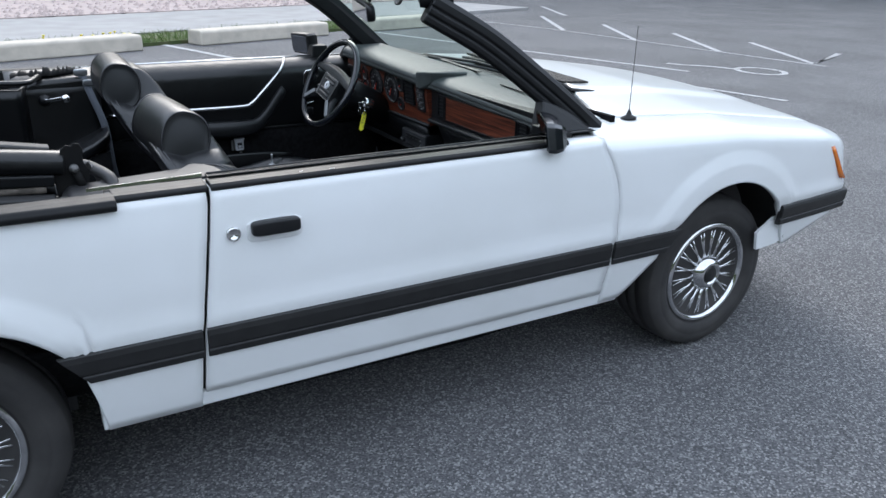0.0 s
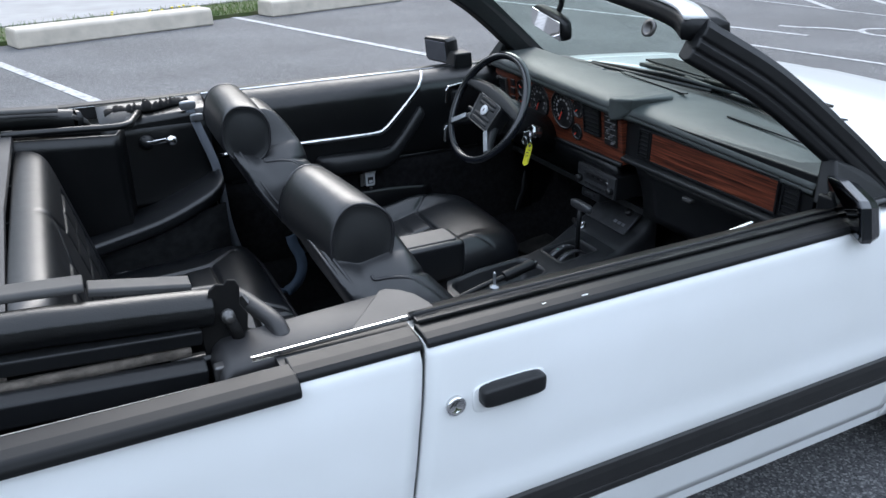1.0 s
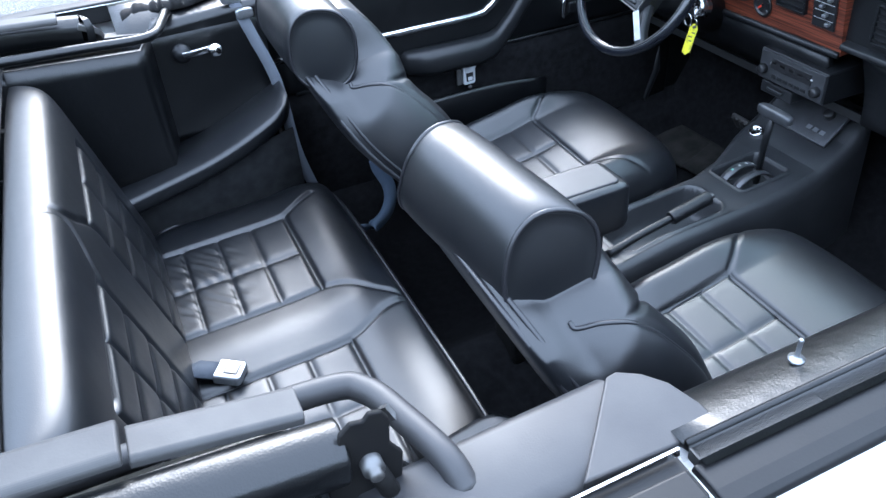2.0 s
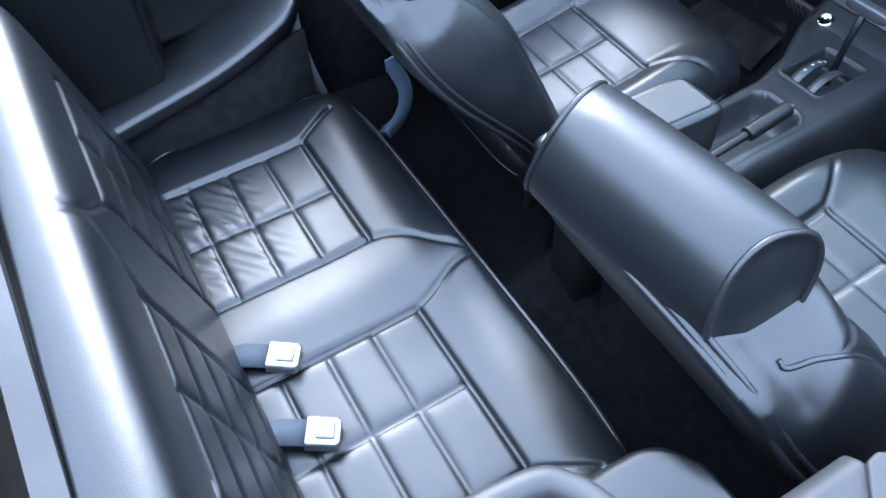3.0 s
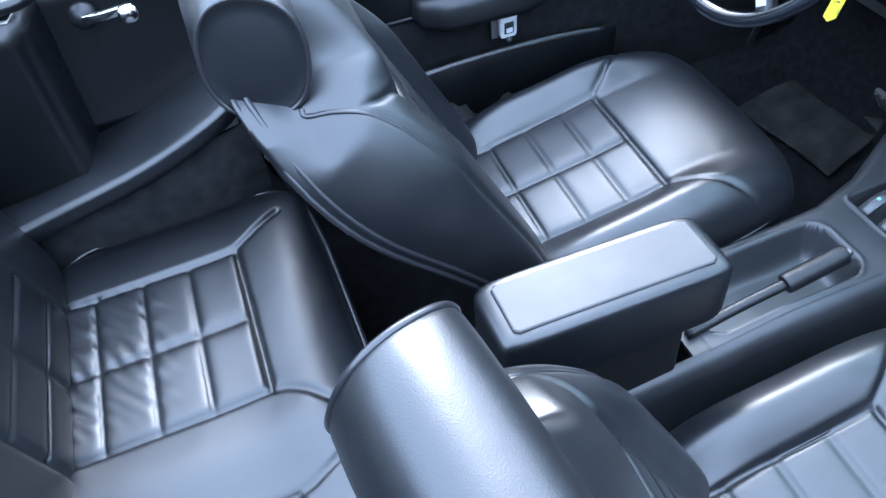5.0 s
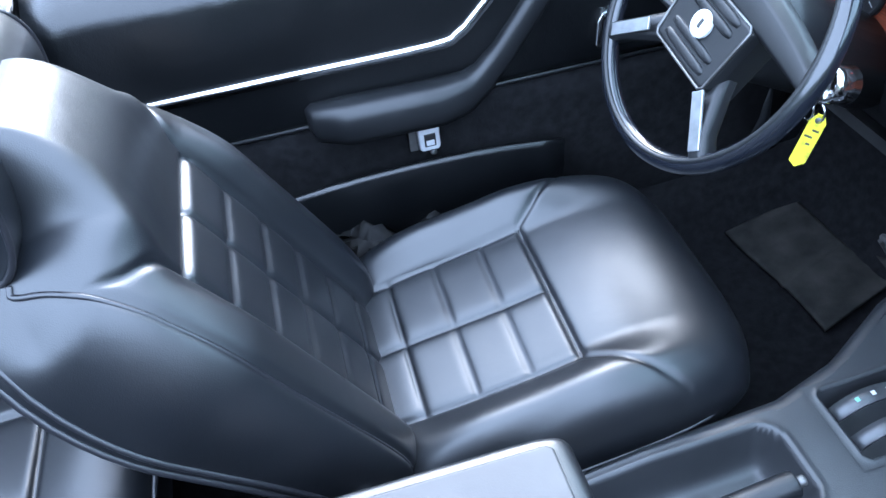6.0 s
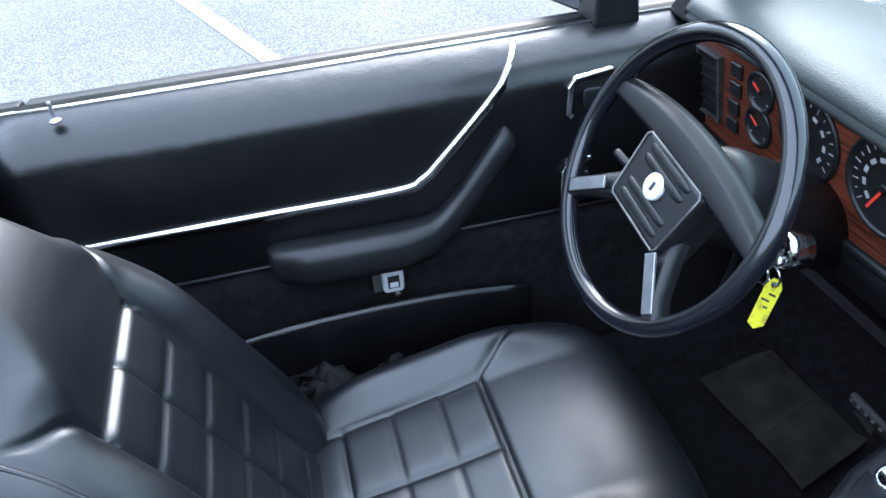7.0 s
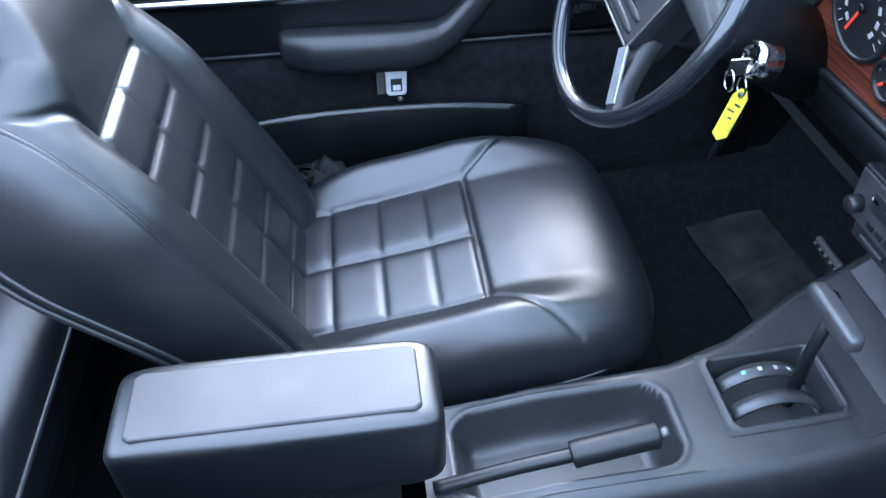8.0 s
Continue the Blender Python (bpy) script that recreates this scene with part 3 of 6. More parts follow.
part("engine_bay_floor", box((1.35, 0, 0.60), (1.3, 1.24, 0.02)), SEAL, car, smooth=False)


def boot_lid(u, v):
    y = -0.78 + 1.56 * v
    x = -1.62 - 0.62 * u
    return Vector((x, y, 0.945 - 0.03 * u - 0.03 * (abs(y) / 0.78) ** 3))


part("boot_lid", settle(thick(sheet(boot_lid, 8, 20), 0.02)), PAINT, car, "white boot lid")


def cowl_base(y):
    return 0.72 + 0.22 * (1 - (y / 0.70) ** 2)


part("cowl", settle(thick(sheet(lambda u, v: Vector((cowl_base(-0.62 + 1.24 * v) - 0.05 + (0.03 + 0.14 * (1 - (2 * v - 1) ** 6)) * u, -0.62 + 1.24 * v, 0.918 + 0.012 * (1 - ((v - 0.5) * 2) ** 2) - 0.004 * u)), 3, 30), 0.02)), PLASTIC, car, "black scuttle panel below the windscreen")
grille = part("cowl_grille", settle(thick(sheet(lambda u, v: Vector((0.90 + (0.10 + 0.06 * min(1, 4 * v)) * u, -0.37 + 0.80 * v, 0.955 - 0.010 * u + 0.012 * (1 - (2 * v - 1) ** 2))), 4, 20), 0.012)), PLASTIC, car, "black louvred air intake at the back of the bonnet")
for i in range(9):
    part("louvre", settle(box((0.913 + 0.0145 * i, 0.06, 0.968 - 0.0010 * i), (0.006, 0.70, 0.007))), SEAL, grille, smooth=False)

# ---- windscreen, pillars, header ----
HEAD = [(0.145, -0.61, 1.302), (0.175, -0.52, 1.318), (0.215, -0.25, 1.328), (0.225, 0.0, 1.331), (0.215, 0.25, 1.328), (0.175, 0.52, 1.318), (0.145, 0.61, 1.302)]


def glass_point(u, v):
    y0, y1 = -0.69 + 1.38 * v, -0.59 + 1.18 * v
    a = Vector((cowl_base(y0) - 0.03, y0, 0.925))
    b = Vector((0.16 + 0.065 * (1 - (y1 / 0.59) ** 2), y1, 1.30 + 0.022 * (1 - (y1 / 0.59) ** 2)))
    p = a.lerp(b, u)
    p.x += 0.03 * math.sin(math.pi * u)
    return p


screen = part("windscreen", settle(sheet(glass_point, 12, 24)), GLASS, car, "green-tinted windscreen glass")
screen.visible_shadow = False
for s in (-1, 1):
    line = arc([(0.695, s * 0.735, 0.915), (0.54, s * 0.705, 1.042), (0.34, s * 0.655, 1.195), (0.155, s * 0.612, 1.30)], 6)
    outer = [(0.014, 0.028), (0.025, 0.014), (0.027, -0.006), (0.020, -0.011), (0.026, -0.016), (0.026, -0.030), (0.018, -0.035), (0.024, -0.040), (0.022, -0.056), (0.008, -0.064), (-0.02, -0.058), (-0.026, -0.01), (-0.02, 0.024)]
    pillar = part("windscreen_pillar", settle(sweep(line, [(a * s, b) for a, b in outer])), PLASTIC, car, "black windscreen pillar with grooved rubber weatherstrip", smooth=False, bevel=0.005)
    # triangular quarter foot between pillar and door top
    part("pillar_foot", settle(loft([[Vector((0.445, s * 0.785, 0.925)), Vector((0.66, s * 0.765, 0.918)), Vector((0.58, s * 0.735, 0.985)), Vector((0.485, s * 0.73, 1.02))], [Vector((0.445, s * 0.72, 0.925)), Vector((0.65, s * 0.70, 0.918)), Vector((0.58, s * 0.70, 0.985)), Vector((0.485, s * 0.69, 1.02))]])), PLASTIC, pillar, smooth=False, bevel=0.006)
header = part("header_rail", settle(sweep(arc(HEAD, 6), [(-0.020, -0.02), (-0.024, 0.012), (-0.01, 0.022), (0.045, 0.022), (0.072, 0.012), (0.078, -0.012), (0.05, -0.028)])), PLASTIC, car, "black vinyl-trimmed windscreen header rail")
part("header_cap", settle(sweep([p + Vector((-0.012, 0, 0.024)) for p in arc(HEAD, 6)], [(-0.012, -0.004), (-0.01, 0.004), (0.034, 0.004), (0.04, -0.004)])), PAINT, header, "pale painted top of the header rail")
for s in (-1, 1):
    part("top_latch_socket", settle(lathe([(0.016, -0.004), (0.018, 0.004), (0.011, 0.004), (0.009, -0.002)], 16, Matrix.Translation((0.085, s * 0.55, 1.30)) @ Matrix.Rotation(radians(-70), 4, "Y"))), DULLMETAL, header)
rvm = part("rear_view_mirror", blob((0.235, 0.02, 1.212), (0.035, 0.215, 0.066), 4, 12), PLASTIC, car, "black rear-view mirror")
rvm.matrix_basis = Matrix.Translation((0.235, 0.02, 1.212)) @ Matrix.Rotation(radians(-10), 4, "Z") @ Matrix.Rotation(radians(-8), 4, "Y") @ Matrix.Rotation(radians(6), 4, "X") @ Matrix.Translation((-0.235, -0.02, -1.212))
part("mirror_glass", box((0.2165, 0.02, 1.212), (0.003, 0.19, 0.05)), MIRROR, rvm, smooth=False, bevel=0.001)
part("mirror_stem", tube(arc([(0.25, 0.02, 1.225), (0.262, 0.01, 1.27), (0.235, 0.0, 1.315)]), 0.008), PLASTIC, rvm)
# the right mirror: a slim wedge leaning out over the door
face = [Vector(p) for p in ((0.452, -0.738, 0.968), (0.436, -0.780, 0.972), (0.402, -0.858, 0.957), (0.394, -0.872, 0.948), (0.392, -0.890, 0.884), (0.398, -0.884, 0.873), (0.458, -0.765, 0.888), (0.466, -0.742, 0.900))]
mid = sum(face, Vector()) / len(face)
hous = part("door_mirror", loft([[mid + (p - mid) * k + Vector((dx, -0.1 * dx, -0.15 * dx)) for p in face] for dx, k in ((0.0, 0.97), (0.004, 1.0), (0.028, 1.0), (0.055, 0.86), (0.072, 0.6))]), GLOSSBLACK, car, "slim black door mirror housing", smooth=False, bevel=0.004)
part("mirror_glass", loft([[mid + (p - mid) * 0.88 + Vector((dx, 0, 0)) for p in face] for dx in (-0.003, 0.003)]), DARKMIRROR, hous, smooth=False)
part("mirror_arm", box((0.47, -0.76, 0.905), (0.05, 0.06, 0.04)), PLASTIC, hous, smooth=False, bevel=0.006)
for s in (1,):
    mx, my, zc = 0.325, 0.885, 1.003
    m = Matrix.Translation((mx, s * my, zc)) @ Matrix.Rotation(radians(s * 14), 4, "Z") @ Matrix.Rotation(radians(-9), 4, "Y") @ Matrix.Diagonal((0.6, 0.62 if s < 0 else 0.9, 1.04 if s < 0 else 0.86, 1))
    hous = part("door_mirror", loft([[m @ Vector((x, y * k, z * k)) for y, z in [(-0.075, -0.05), (0.062, -0.05), (0.075, -0.036), (0.072, 0.045), (0.06, 0.052), (-0.06, 0.056), (-0.075, 0.045)]] for x, k in ((-0.05, 1.0), (-0.045, 1.03), (0.0, 1.0), (0.045, 0.86), (0.07, 0.6), (0.078, 0.35))]), PLASTIC, car, "black door mirror housing", bevel=0.006)
    part("mirror_glass", box((-0.052, 0, 0), (0.004, 0.13, 0.086), m), DARKMIRROR, hous, smooth=False, bevel=0.002)
    part("mirror_arm", loft([[Vector((mx + 0.015 + a, s * y, zc - 0.03 + b)) for a, b in ((-0.03, -0.025), (0.05, -0.025), (0.045, 0.03), (-0.025, 0.03))] for y in (0.76, my - 0.05)]), PLASTIC, hous, smooth=False, bevel=0.006)
aerial = part("aerial", lathe([(0.024, 0), (0.023, 0.006), (0.010, 0.013), (0.006, 0.022), (0.0012, 0.034), (0.0008, 0.30), (0.0004, 0.302)], 14, Matrix.Translation((0.868, -0.700, 0.899)) @ Matrix.Diagonal((1.3, 0.9, 1, 1))), PLASTIC, car, "thin radio aerial on a black base")
for s, a0, a1 in ((0, (0.86, -0.12, 0.960), (0.74, 0.50, 0.975)), (1, (0.86, -0.40, 0.950), (0.90, 0.10, 0.968))):
    wiper = part("wiper_arm", tube([Vector(a0), Vector(a0).lerp(Vector(a1), 0.5) + Vector((0.01, 0, 0.012)), Vector(a1)], 0.007, 6), PLASTIC, car, "black wiper arm")
    part("wiper_blade", tube([Vector(a0) + Vector((-0.03, 0.12, 0.0)), Vector(a1) + Vector((-0.03, 0.06, 0.002))], 0.006, 6), SEAL, wiper)

# ---- wheels ----
def wheel(at, s):
    turn = Matrix.Translation(at) @ Matrix.Rotation(radians(90 * -s), 4, "X") @ Matrix.Diagonal((1.01, 1.01, 1, 1))  # local z points out of the car
    tyre = part("wheel", lathe([(0.196, -0.10), (0.222, -0.108), (0.258, -0.112), (0.285, -0.098), (0.294, -0.06), (0.296, -0.03), (0.291, -0.028), (0.291, -0.022), (0.297, -0.02), (0.297, 0.02), (0.291, 0.022), (0.291, 0.028), (0.296, 0.03), (0.295, 0.06), (0.287, 0.088), (0.283, 0.093), (0.267, 0.102), (0.249, 0.106), (0.244, 0.1045), (0.240, 0.1065), (0.222, 0.104), (0.205, 0.096), (0.196, 0.085)], 64), RUBBER, car, "worn black tyre on a wire-style wheel", place=turn)
    part("rim", lathe([(0.196, -0.09), (0.198, 0.085), (0.194, 0.094), (0.186, 0.098), (0.178, 0.094), (0.172, 0.08), (0.168, 0.05), (0.10, 0.04), (0.02, 0.04)], 56), CHROME, tyre, "chromed wheel trim ring")
    part("hub_cap", lathe([(0.074, 0.042), (0.072, 0.072), (0.066, 0.092), (0.056, 0.106), (0.046, 0.114), (0.040, 0.117), (0.036, 0.115), (0.033, 0.110), (0.010, 0.110)], 32), CHROME, tyre, "chromed domed hub centre")
    part("emblem", lathe([(0.030, 0.108), (0.030, 0.113), (0.027, 0.115), (0.012, 0.114), (0.002, 0.117)], 20), GAUGE, tyre)
    part("backing", lathe([(0.176, 0.040), (0.150, 0.046), (0.146, 0.060), (0.135, 0.062), (0.100, 0.052), (0.06, 0.058)], 40), BUCKLE, tyre)
    sp = tube([Vector((0.056, 0.0, 0.088)), Vector((0.12, 0.014, 0.082)), Vector((0.176, 0.026, 0.080))], 0.0052, 6)
    me = None
    for i in range(36):
        lean = Matrix.Rotation(2 * math.pi * i / 36, 4, "Z") @ (Matrix.Diagonal((1, -1, 1, 1)) if i % 2 else Matrix())
        if me is None:
            ob = part("spoke", sp, CHROME, tyre, place=lean)
            me = ob.data
        else:
            part("spoke", me, None, tyre, place=lean)
    return tyre


for at, s in (((1.257, -0.702, 0.299), -1), ((-1.222, -0.702, 0.299), -1), ((1.257, 0.702, 0.299), 1), ((-1.222, 0.702, 0.299), 1)):
    wheel(at, s)


# ---- cabin shell ----
floor_pts = [(-1.05, 0.34), (-0.62, 0.33), (-0.58, 0.21), (0.32, 0.20), (0.52, 0.212), (0.70, 0.230), (0.74, 0.33), (0.78, 0.55)]
part("cabin_floor", thick(loft([[Vector((x, y, z + 0.10 * math.exp(-(y / 0.10) ** 2) * (x > -0.6) + 0.16 * min(1.0, max(0.0, (abs(y) - 0.665) / 0.05)))) for y in np.linspace(-0.72, 0.72, 40)] for x, z in [(x, lerp(floor_pts, x)) for x in np.linspace(-1.05, 0.78, 40)]], False, False), 0.02, (0, 0, -1)), CARPET, car, "black carpeted cabin floor")
part("bulkhead", thick(sheet(lambda u, v: Vector((-1.32, -0.78 + 1.56 * v, 0.3 + 0.5 * u)), 2, 4), 0.02, (1, 0, 0)), SEAL, car, smooth=False)
part("top_well_floor", thick(sheet(lambda u, v: Vector((-1.66 + 0.46 * u, -0.80 + 1.6 * v, 0.62)), 2, 4), 0.02, (0, 0, -1)), SEAL, car, smooth=False)


def door_lining(s):
    """The inside of a door: padded vinyl above, carpet below, capping and bright strips."""
    zt = 0.930
    x0 = -0.60 if s > 0 else -0.548
    def face(u, v):
        x = x0 + (0.64 - x0) * u
        z = 0.655 + (zt - 0.655) * v
        y = 0.700 + 0.012 * math.sin(math.pi * v) * -1 + 0.075 * max(0, (v - 0.80) / 0.2) ** 2.2
        return Vector((x, s * y, z))
    lining = part("door_lining", settle(thick(sheet(face, 24, 24), 0.03, (0, s, 0))), VINYL, car, "grained black vinyl door lining")
    part("lower_lining", settle(thick(sheet(lambda u, v: Vector((x0 + (0.64 - x0) * u, s * (0.715 - 0.012 * v), 0.30 + 0.352 * v)), 10, 6), 0.03, (0, s, 0))), CARPET, lining, "black carpeted lower door")
    part("seam_strip", settle(tube([(-0.55, s * 0.700, 0.655), (0.60, s * 0.700, 0.650)], 0.004, 6)), PLASTIC, lining)
    part("window_slot", settle(box((0.0, s * 0.790, 0.922), (1.10, 0.014, 0.016))), SEAL, lining, smooth=False)
    part("top_strip", settle(sweep([(x0, s * 0.777, 0.930), (0.45, s * 0.777, 0.930)], [(-0.0035, -0.006), (-0.0035, 0.002), (0.0, 0.0035), (0.0035, 0.002), (0.0035, -0.006)])), CHROME if s > 0 else PLASTIC, lining, "bright strip along the door top" if s > 0 else "black strip along the door top")
    bright = arc([(-0.60, 0, 0.752), (-0.30, 0, 0.752), (-0.05, 0, 0.750), (0.0, 0, 0.763), (0.038, 0, 0.795), (0.155, 0, 0.905), (0.175, 0, 0.925)], 5)
    line = []
    for p in bright:
        v = min(1, max(0, (p.z - 0.655) / (zt - 0.655)))
        line.append(Vector((p.x, s * (0.6985 - 0.012 * math.sin(math.pi * v) + 0.075 * max(0, (v - 0.80) / 0.2) ** 2.2), p.z)))
    if s > 0:
        part("bright_strip", settle(sweep(line, [(-0.004, -0.0075), (0.005, -0.006), (0.0055, -0.002), (0.003, 0.0), (0.0055, 0.002), (0.005, 0.006), (-0.004, 0.0075)] if s < 0 else [(0.004, -0.0075), (-0.005, -0.006), (-0.0055, -0.002), (-0.003, 0.0), (-0.0055, 0.002), (-0.005, 0.006), (0.004, 0.0075)])), CHROME, lining, "bright metal strip with a kink")
    rest = []
    for x, w, z, h in ((-0.262, 0.012, 0.672, 0.016), (-0.25, 0.048, 0.672, 0.028), (-0.20, 0.066, 0.668, 0.033), (-0.05, 0.066, 0.664, 0.033), (0.0, 0.054, 0.667, 0.030), (0.03, 0.042, 0.682, 0.024), (0.07, 0.038, 0.722, 0.020), (0.12, 0.038, 0.785, 0.019), (0.138, 0.034, 0.808, 0.017), (0.146, 0.010, 0.820, 0.012)):
        tilt = 0.0 if x < 0 else 0.75 * min(1, x / 0.06)
        ring = []
        for a in range(14):
            c, d = math.cos(2 * math.pi * a / 14), math.sin(2 * math.pi * a / 14)
            k = (abs(c) ** 4 + abs(d) ** 4) ** -0.25
            ring.append(Vector((x - math.sin(tilt) * d * k * h, s * (0.700 - w * 0.5 - c * k * w * 0.5 + 0.004), z + math.cos(tilt) * d * k * h)))
        rest.append(ring)
    part("armrest", settle(loft(rest)), PLASTIC, lining, "moulded black armrest with a pull handle")
    part("lock_pin", settle(lathe([(0.009, 0.0), (0.009, 0.003), (0.0045, 0.004), (0.0026, 0.008), (0.0026, 0.026), (0.0032, 0.029), (0.001, 0.031)], 14, Matrix.Translation((-0.50 if s > 0 else -0.372, s * 0.737, 0.926 if s > 0 else 0.918)))), BUCKLE, lining, "door lock pin with a bright collar")
    pocket = arc([(-0.37, 0, 0.545), (-0.2, 0, 0.562), (0.0, 0, 0.560), (0.165, 0, 0.542)], 4)
    part("map_pocket", settle(loft([[Vector((p.x, s * 0.700, 0.36)), Vector((p.x, s * 0.672, 0.40)), Vector((p.x, s * 0.660, p.z - 0.01)), Vector((p.x, s * 0.664, p.z)), Vector((p.x, s * 0.672, p.z - 0.004)), Vector((p.x, s * 0.690, 0.40))] for p in pocket])), VINYL, lining, "black map pocket along the lower door")
    for x, z, w, h in ((0.275, 0.852, 0.036, 0.030), (0.255, 0.715, 0.024, 0.028)):
        ring = [Vector((x + a * w, s * 0.686, z + b * h)) for a, b in ((-0.80, -1.0), (-1.0, -0.8), (-0.92, 0.55), (-0.70, 0.9), (1.0, 1.15), (1.0, -0.8))]
        hd = part("release_handle", settle(sweep(ring[:1] + ring[1:5], [(-0.006, -0.004), (-0.005, 0.005), (0.005, 0.005), (0.006, -0.004)], up=(0, -s, 0))), CHROME, car, "chromed interior door release", smooth=False, bevel=0.002)
        part("recess", settle(loft([[Vector((p.x, s * y, p.z)) for p in ring] for y in (0.697, 0.691)])), GAUGE, hd, smooth=False, bevel=0.002)
        part("lever", settle(blob((x + 0.004, s * 0.686, z - 0.004), (w * 1.0, 0.010, h * 1.1), 4, 8)), PLASTIC, hd)
        part("screw", settle(lathe([(0.0045, 0), (0.004, 0.003), (0.001, 0.003)], 10, Matrix.Translation((x + w * 0.75, s * 0.689, z + 0.004)) @ Matrix.Rotation(radians(90 * s), 4, "X"))), DULLMETAL, hd)
    return lining


for s in (-1, 1):
    door_lining(s)
retractor = part("belt_anchor", loft([[Vector((-0.071 + x * k, 0.700 - d, 0.606 + z * k)) for x, z in ((-0.014, -0.026), (0.016, -0.026), (0.019, -0.020), (0.020, 0.018), (0.026, 0.028), (-0.020, 0.028), (-0.018, 0.018), (-0.018, -0.020))] for d, k in ((0.0, 1.0), (0.016, 1.0), (0.020, 0.92))]), SATIN, car, "bright belt buckle hanging low on the door", smooth=False, bevel=0.002)
part("slot", box((-0.070, 0.679, 0.603), (0.020, 0.004, 0.024)), GAUGE, retractor, smooth=False, bevel=0.001)
part("button", box((-0.070, 0.678, 0.599), (0.014, 0.005, 0.010)), SATIN, retractor, smooth=False, bevel=0.001)
part("tongue", box((-0.097, 0.692, 0.604), (0.014, 0.006, 0.046)), DULLMETAL, retractor, smooth=False, bevel=0.001)
part("bolt", lathe([(0.006, 0), (0.006, 0.003), (0.003, 0.005)], 12, Matrix.Translation((-0.064, 0.696, 0.567)) @ Matrix.Rotation(radians(90), 4, "X")), DULLMETAL, retractor)

# ---- dashboard ----
def dash_profile(y):
    """(x, z) of the dash from the windscreen to the knees, at y; the driver's half juts out as a hood."""
    k = 1 / (1 + math.exp(-(y + 0.03) / 0.012))
    edge = 0.482 - 0.050 * k
    zt = 0.962 + 0.018 * k
    glass = cowl_base(y) - 0.035
    return [(glass, 0.925), (glass - 0.10, 0.946), (0.62, zt + 0.006), (edge + 0.05, zt + 0.004), (edge + 0.012, zt - 0.008), (edge, zt - 0.022), (edge + 0.006, zt - 0.033), (0.488 - 0.012 * k, 0.930 - 0.002 * k)]


part("dash_top", settle(thick(loft([[Vector((x, y, z)) for x, z in dash_profile(y)] for y in np.linspace(-0.69, 0.70, 90)], False, False), 0.012, (0.01, 0, -1))), DASHPAD, car, "dusty grey-black padded dash top")
part("dash_hump", loft([[Vector((0.430, 0.0, 0.987)), Vector((0.430, 0.0, 0.925)), Vector((0.60, 0.0, 0.93)), Vector((0.62, 0.0, 0.986))], [Vector((0.436, -0.028, 0.987)), Vector((0.436, -0.026, 0.92)), Vector((0.60, -0.03, 0.92)), Vector((0.63, -0.03, 0.984))], [Vector((0.474, -0.060, 0.987)), Vector((0.470, -0.046, 0.94)), Vector((0.60, -0.05, 0.94)), Vector((0.64, -0.056, 0.976))]]), DASHPAD, car, "angled end of the instrument hood", smooth=False, bevel=0.008)
part("demister", settle(box((0.66, -0.42, 0.968), (0.02, 0.34, 0.004))), GAUGE, car, "dark demister slot in the dash top", smooth=False)
part("demister", settle(box((0.70, 0.12, 0.974), (0.02, 0.30, 0.004))), GAUGE, car, smooth=False)
speaker = part("speaker_grille", settle(box((0.60, 0.44, 0.978), (0.13, 0.24, 0.004))), DASHPAD, car, "perforated speaker grille in the dash top", smooth=False, bevel=0.002)
holes = bmesh.new()
for i in range(14):
    for j in range(26):
        lathe([(0.0024, 0), (0.0022, 0.0006)], 5, Matrix.Translation((0.546 + 0.0083 * i, 0.334 + 0.0083 * j + 0.004 * (i % 2), 0.9802)), holes)
part("perforations", settle(holes), GAUGE, speaker, smooth=False)
# driver's face: wood, tilted a little; passenger's face
TILT_FACE = Matrix.Translation((0.474, -0.010, 0.860)) @ Matrix.Rotation(radians(-7), 4, "Y")


def face_box(y0, y1, z0, z1, d0, d1):
    return box(((-d0 - d1) / 2, (y0 + y1) / 2, (z0 + z1) / 2 - 0.85), (abs(d1 - d0), abs(y1 - y0), abs(z1 - z0)), TILT_FACE)


board = bmesh.new()
outline = [TILT_FACE @ Vector((0, y, z - 0.85)) for y, z in ((-0.018, 0.766), (0.36, 0.765), (0.60, 0.762), (0.722, 0.775), (0.727, 0.935), (-0.012, 0.938))]
board.faces.new([board.verts.new(p) for p in outline])
cluster = part("instrument_panel", thick(board, 0.03, (1, 0, 0)), WOOD, car, "wood-grain instrument panel", smooth=False)
part("panel_rim", tube([TILT_FACE @ Vector((-0.004, y, z - 0.85)) for y, z in ((-0.016, 0.768), (0.36, 0.761), (0.60, 0.758), (0.715, 0.771))], 0.008, 8), PLASTIC, cluster)


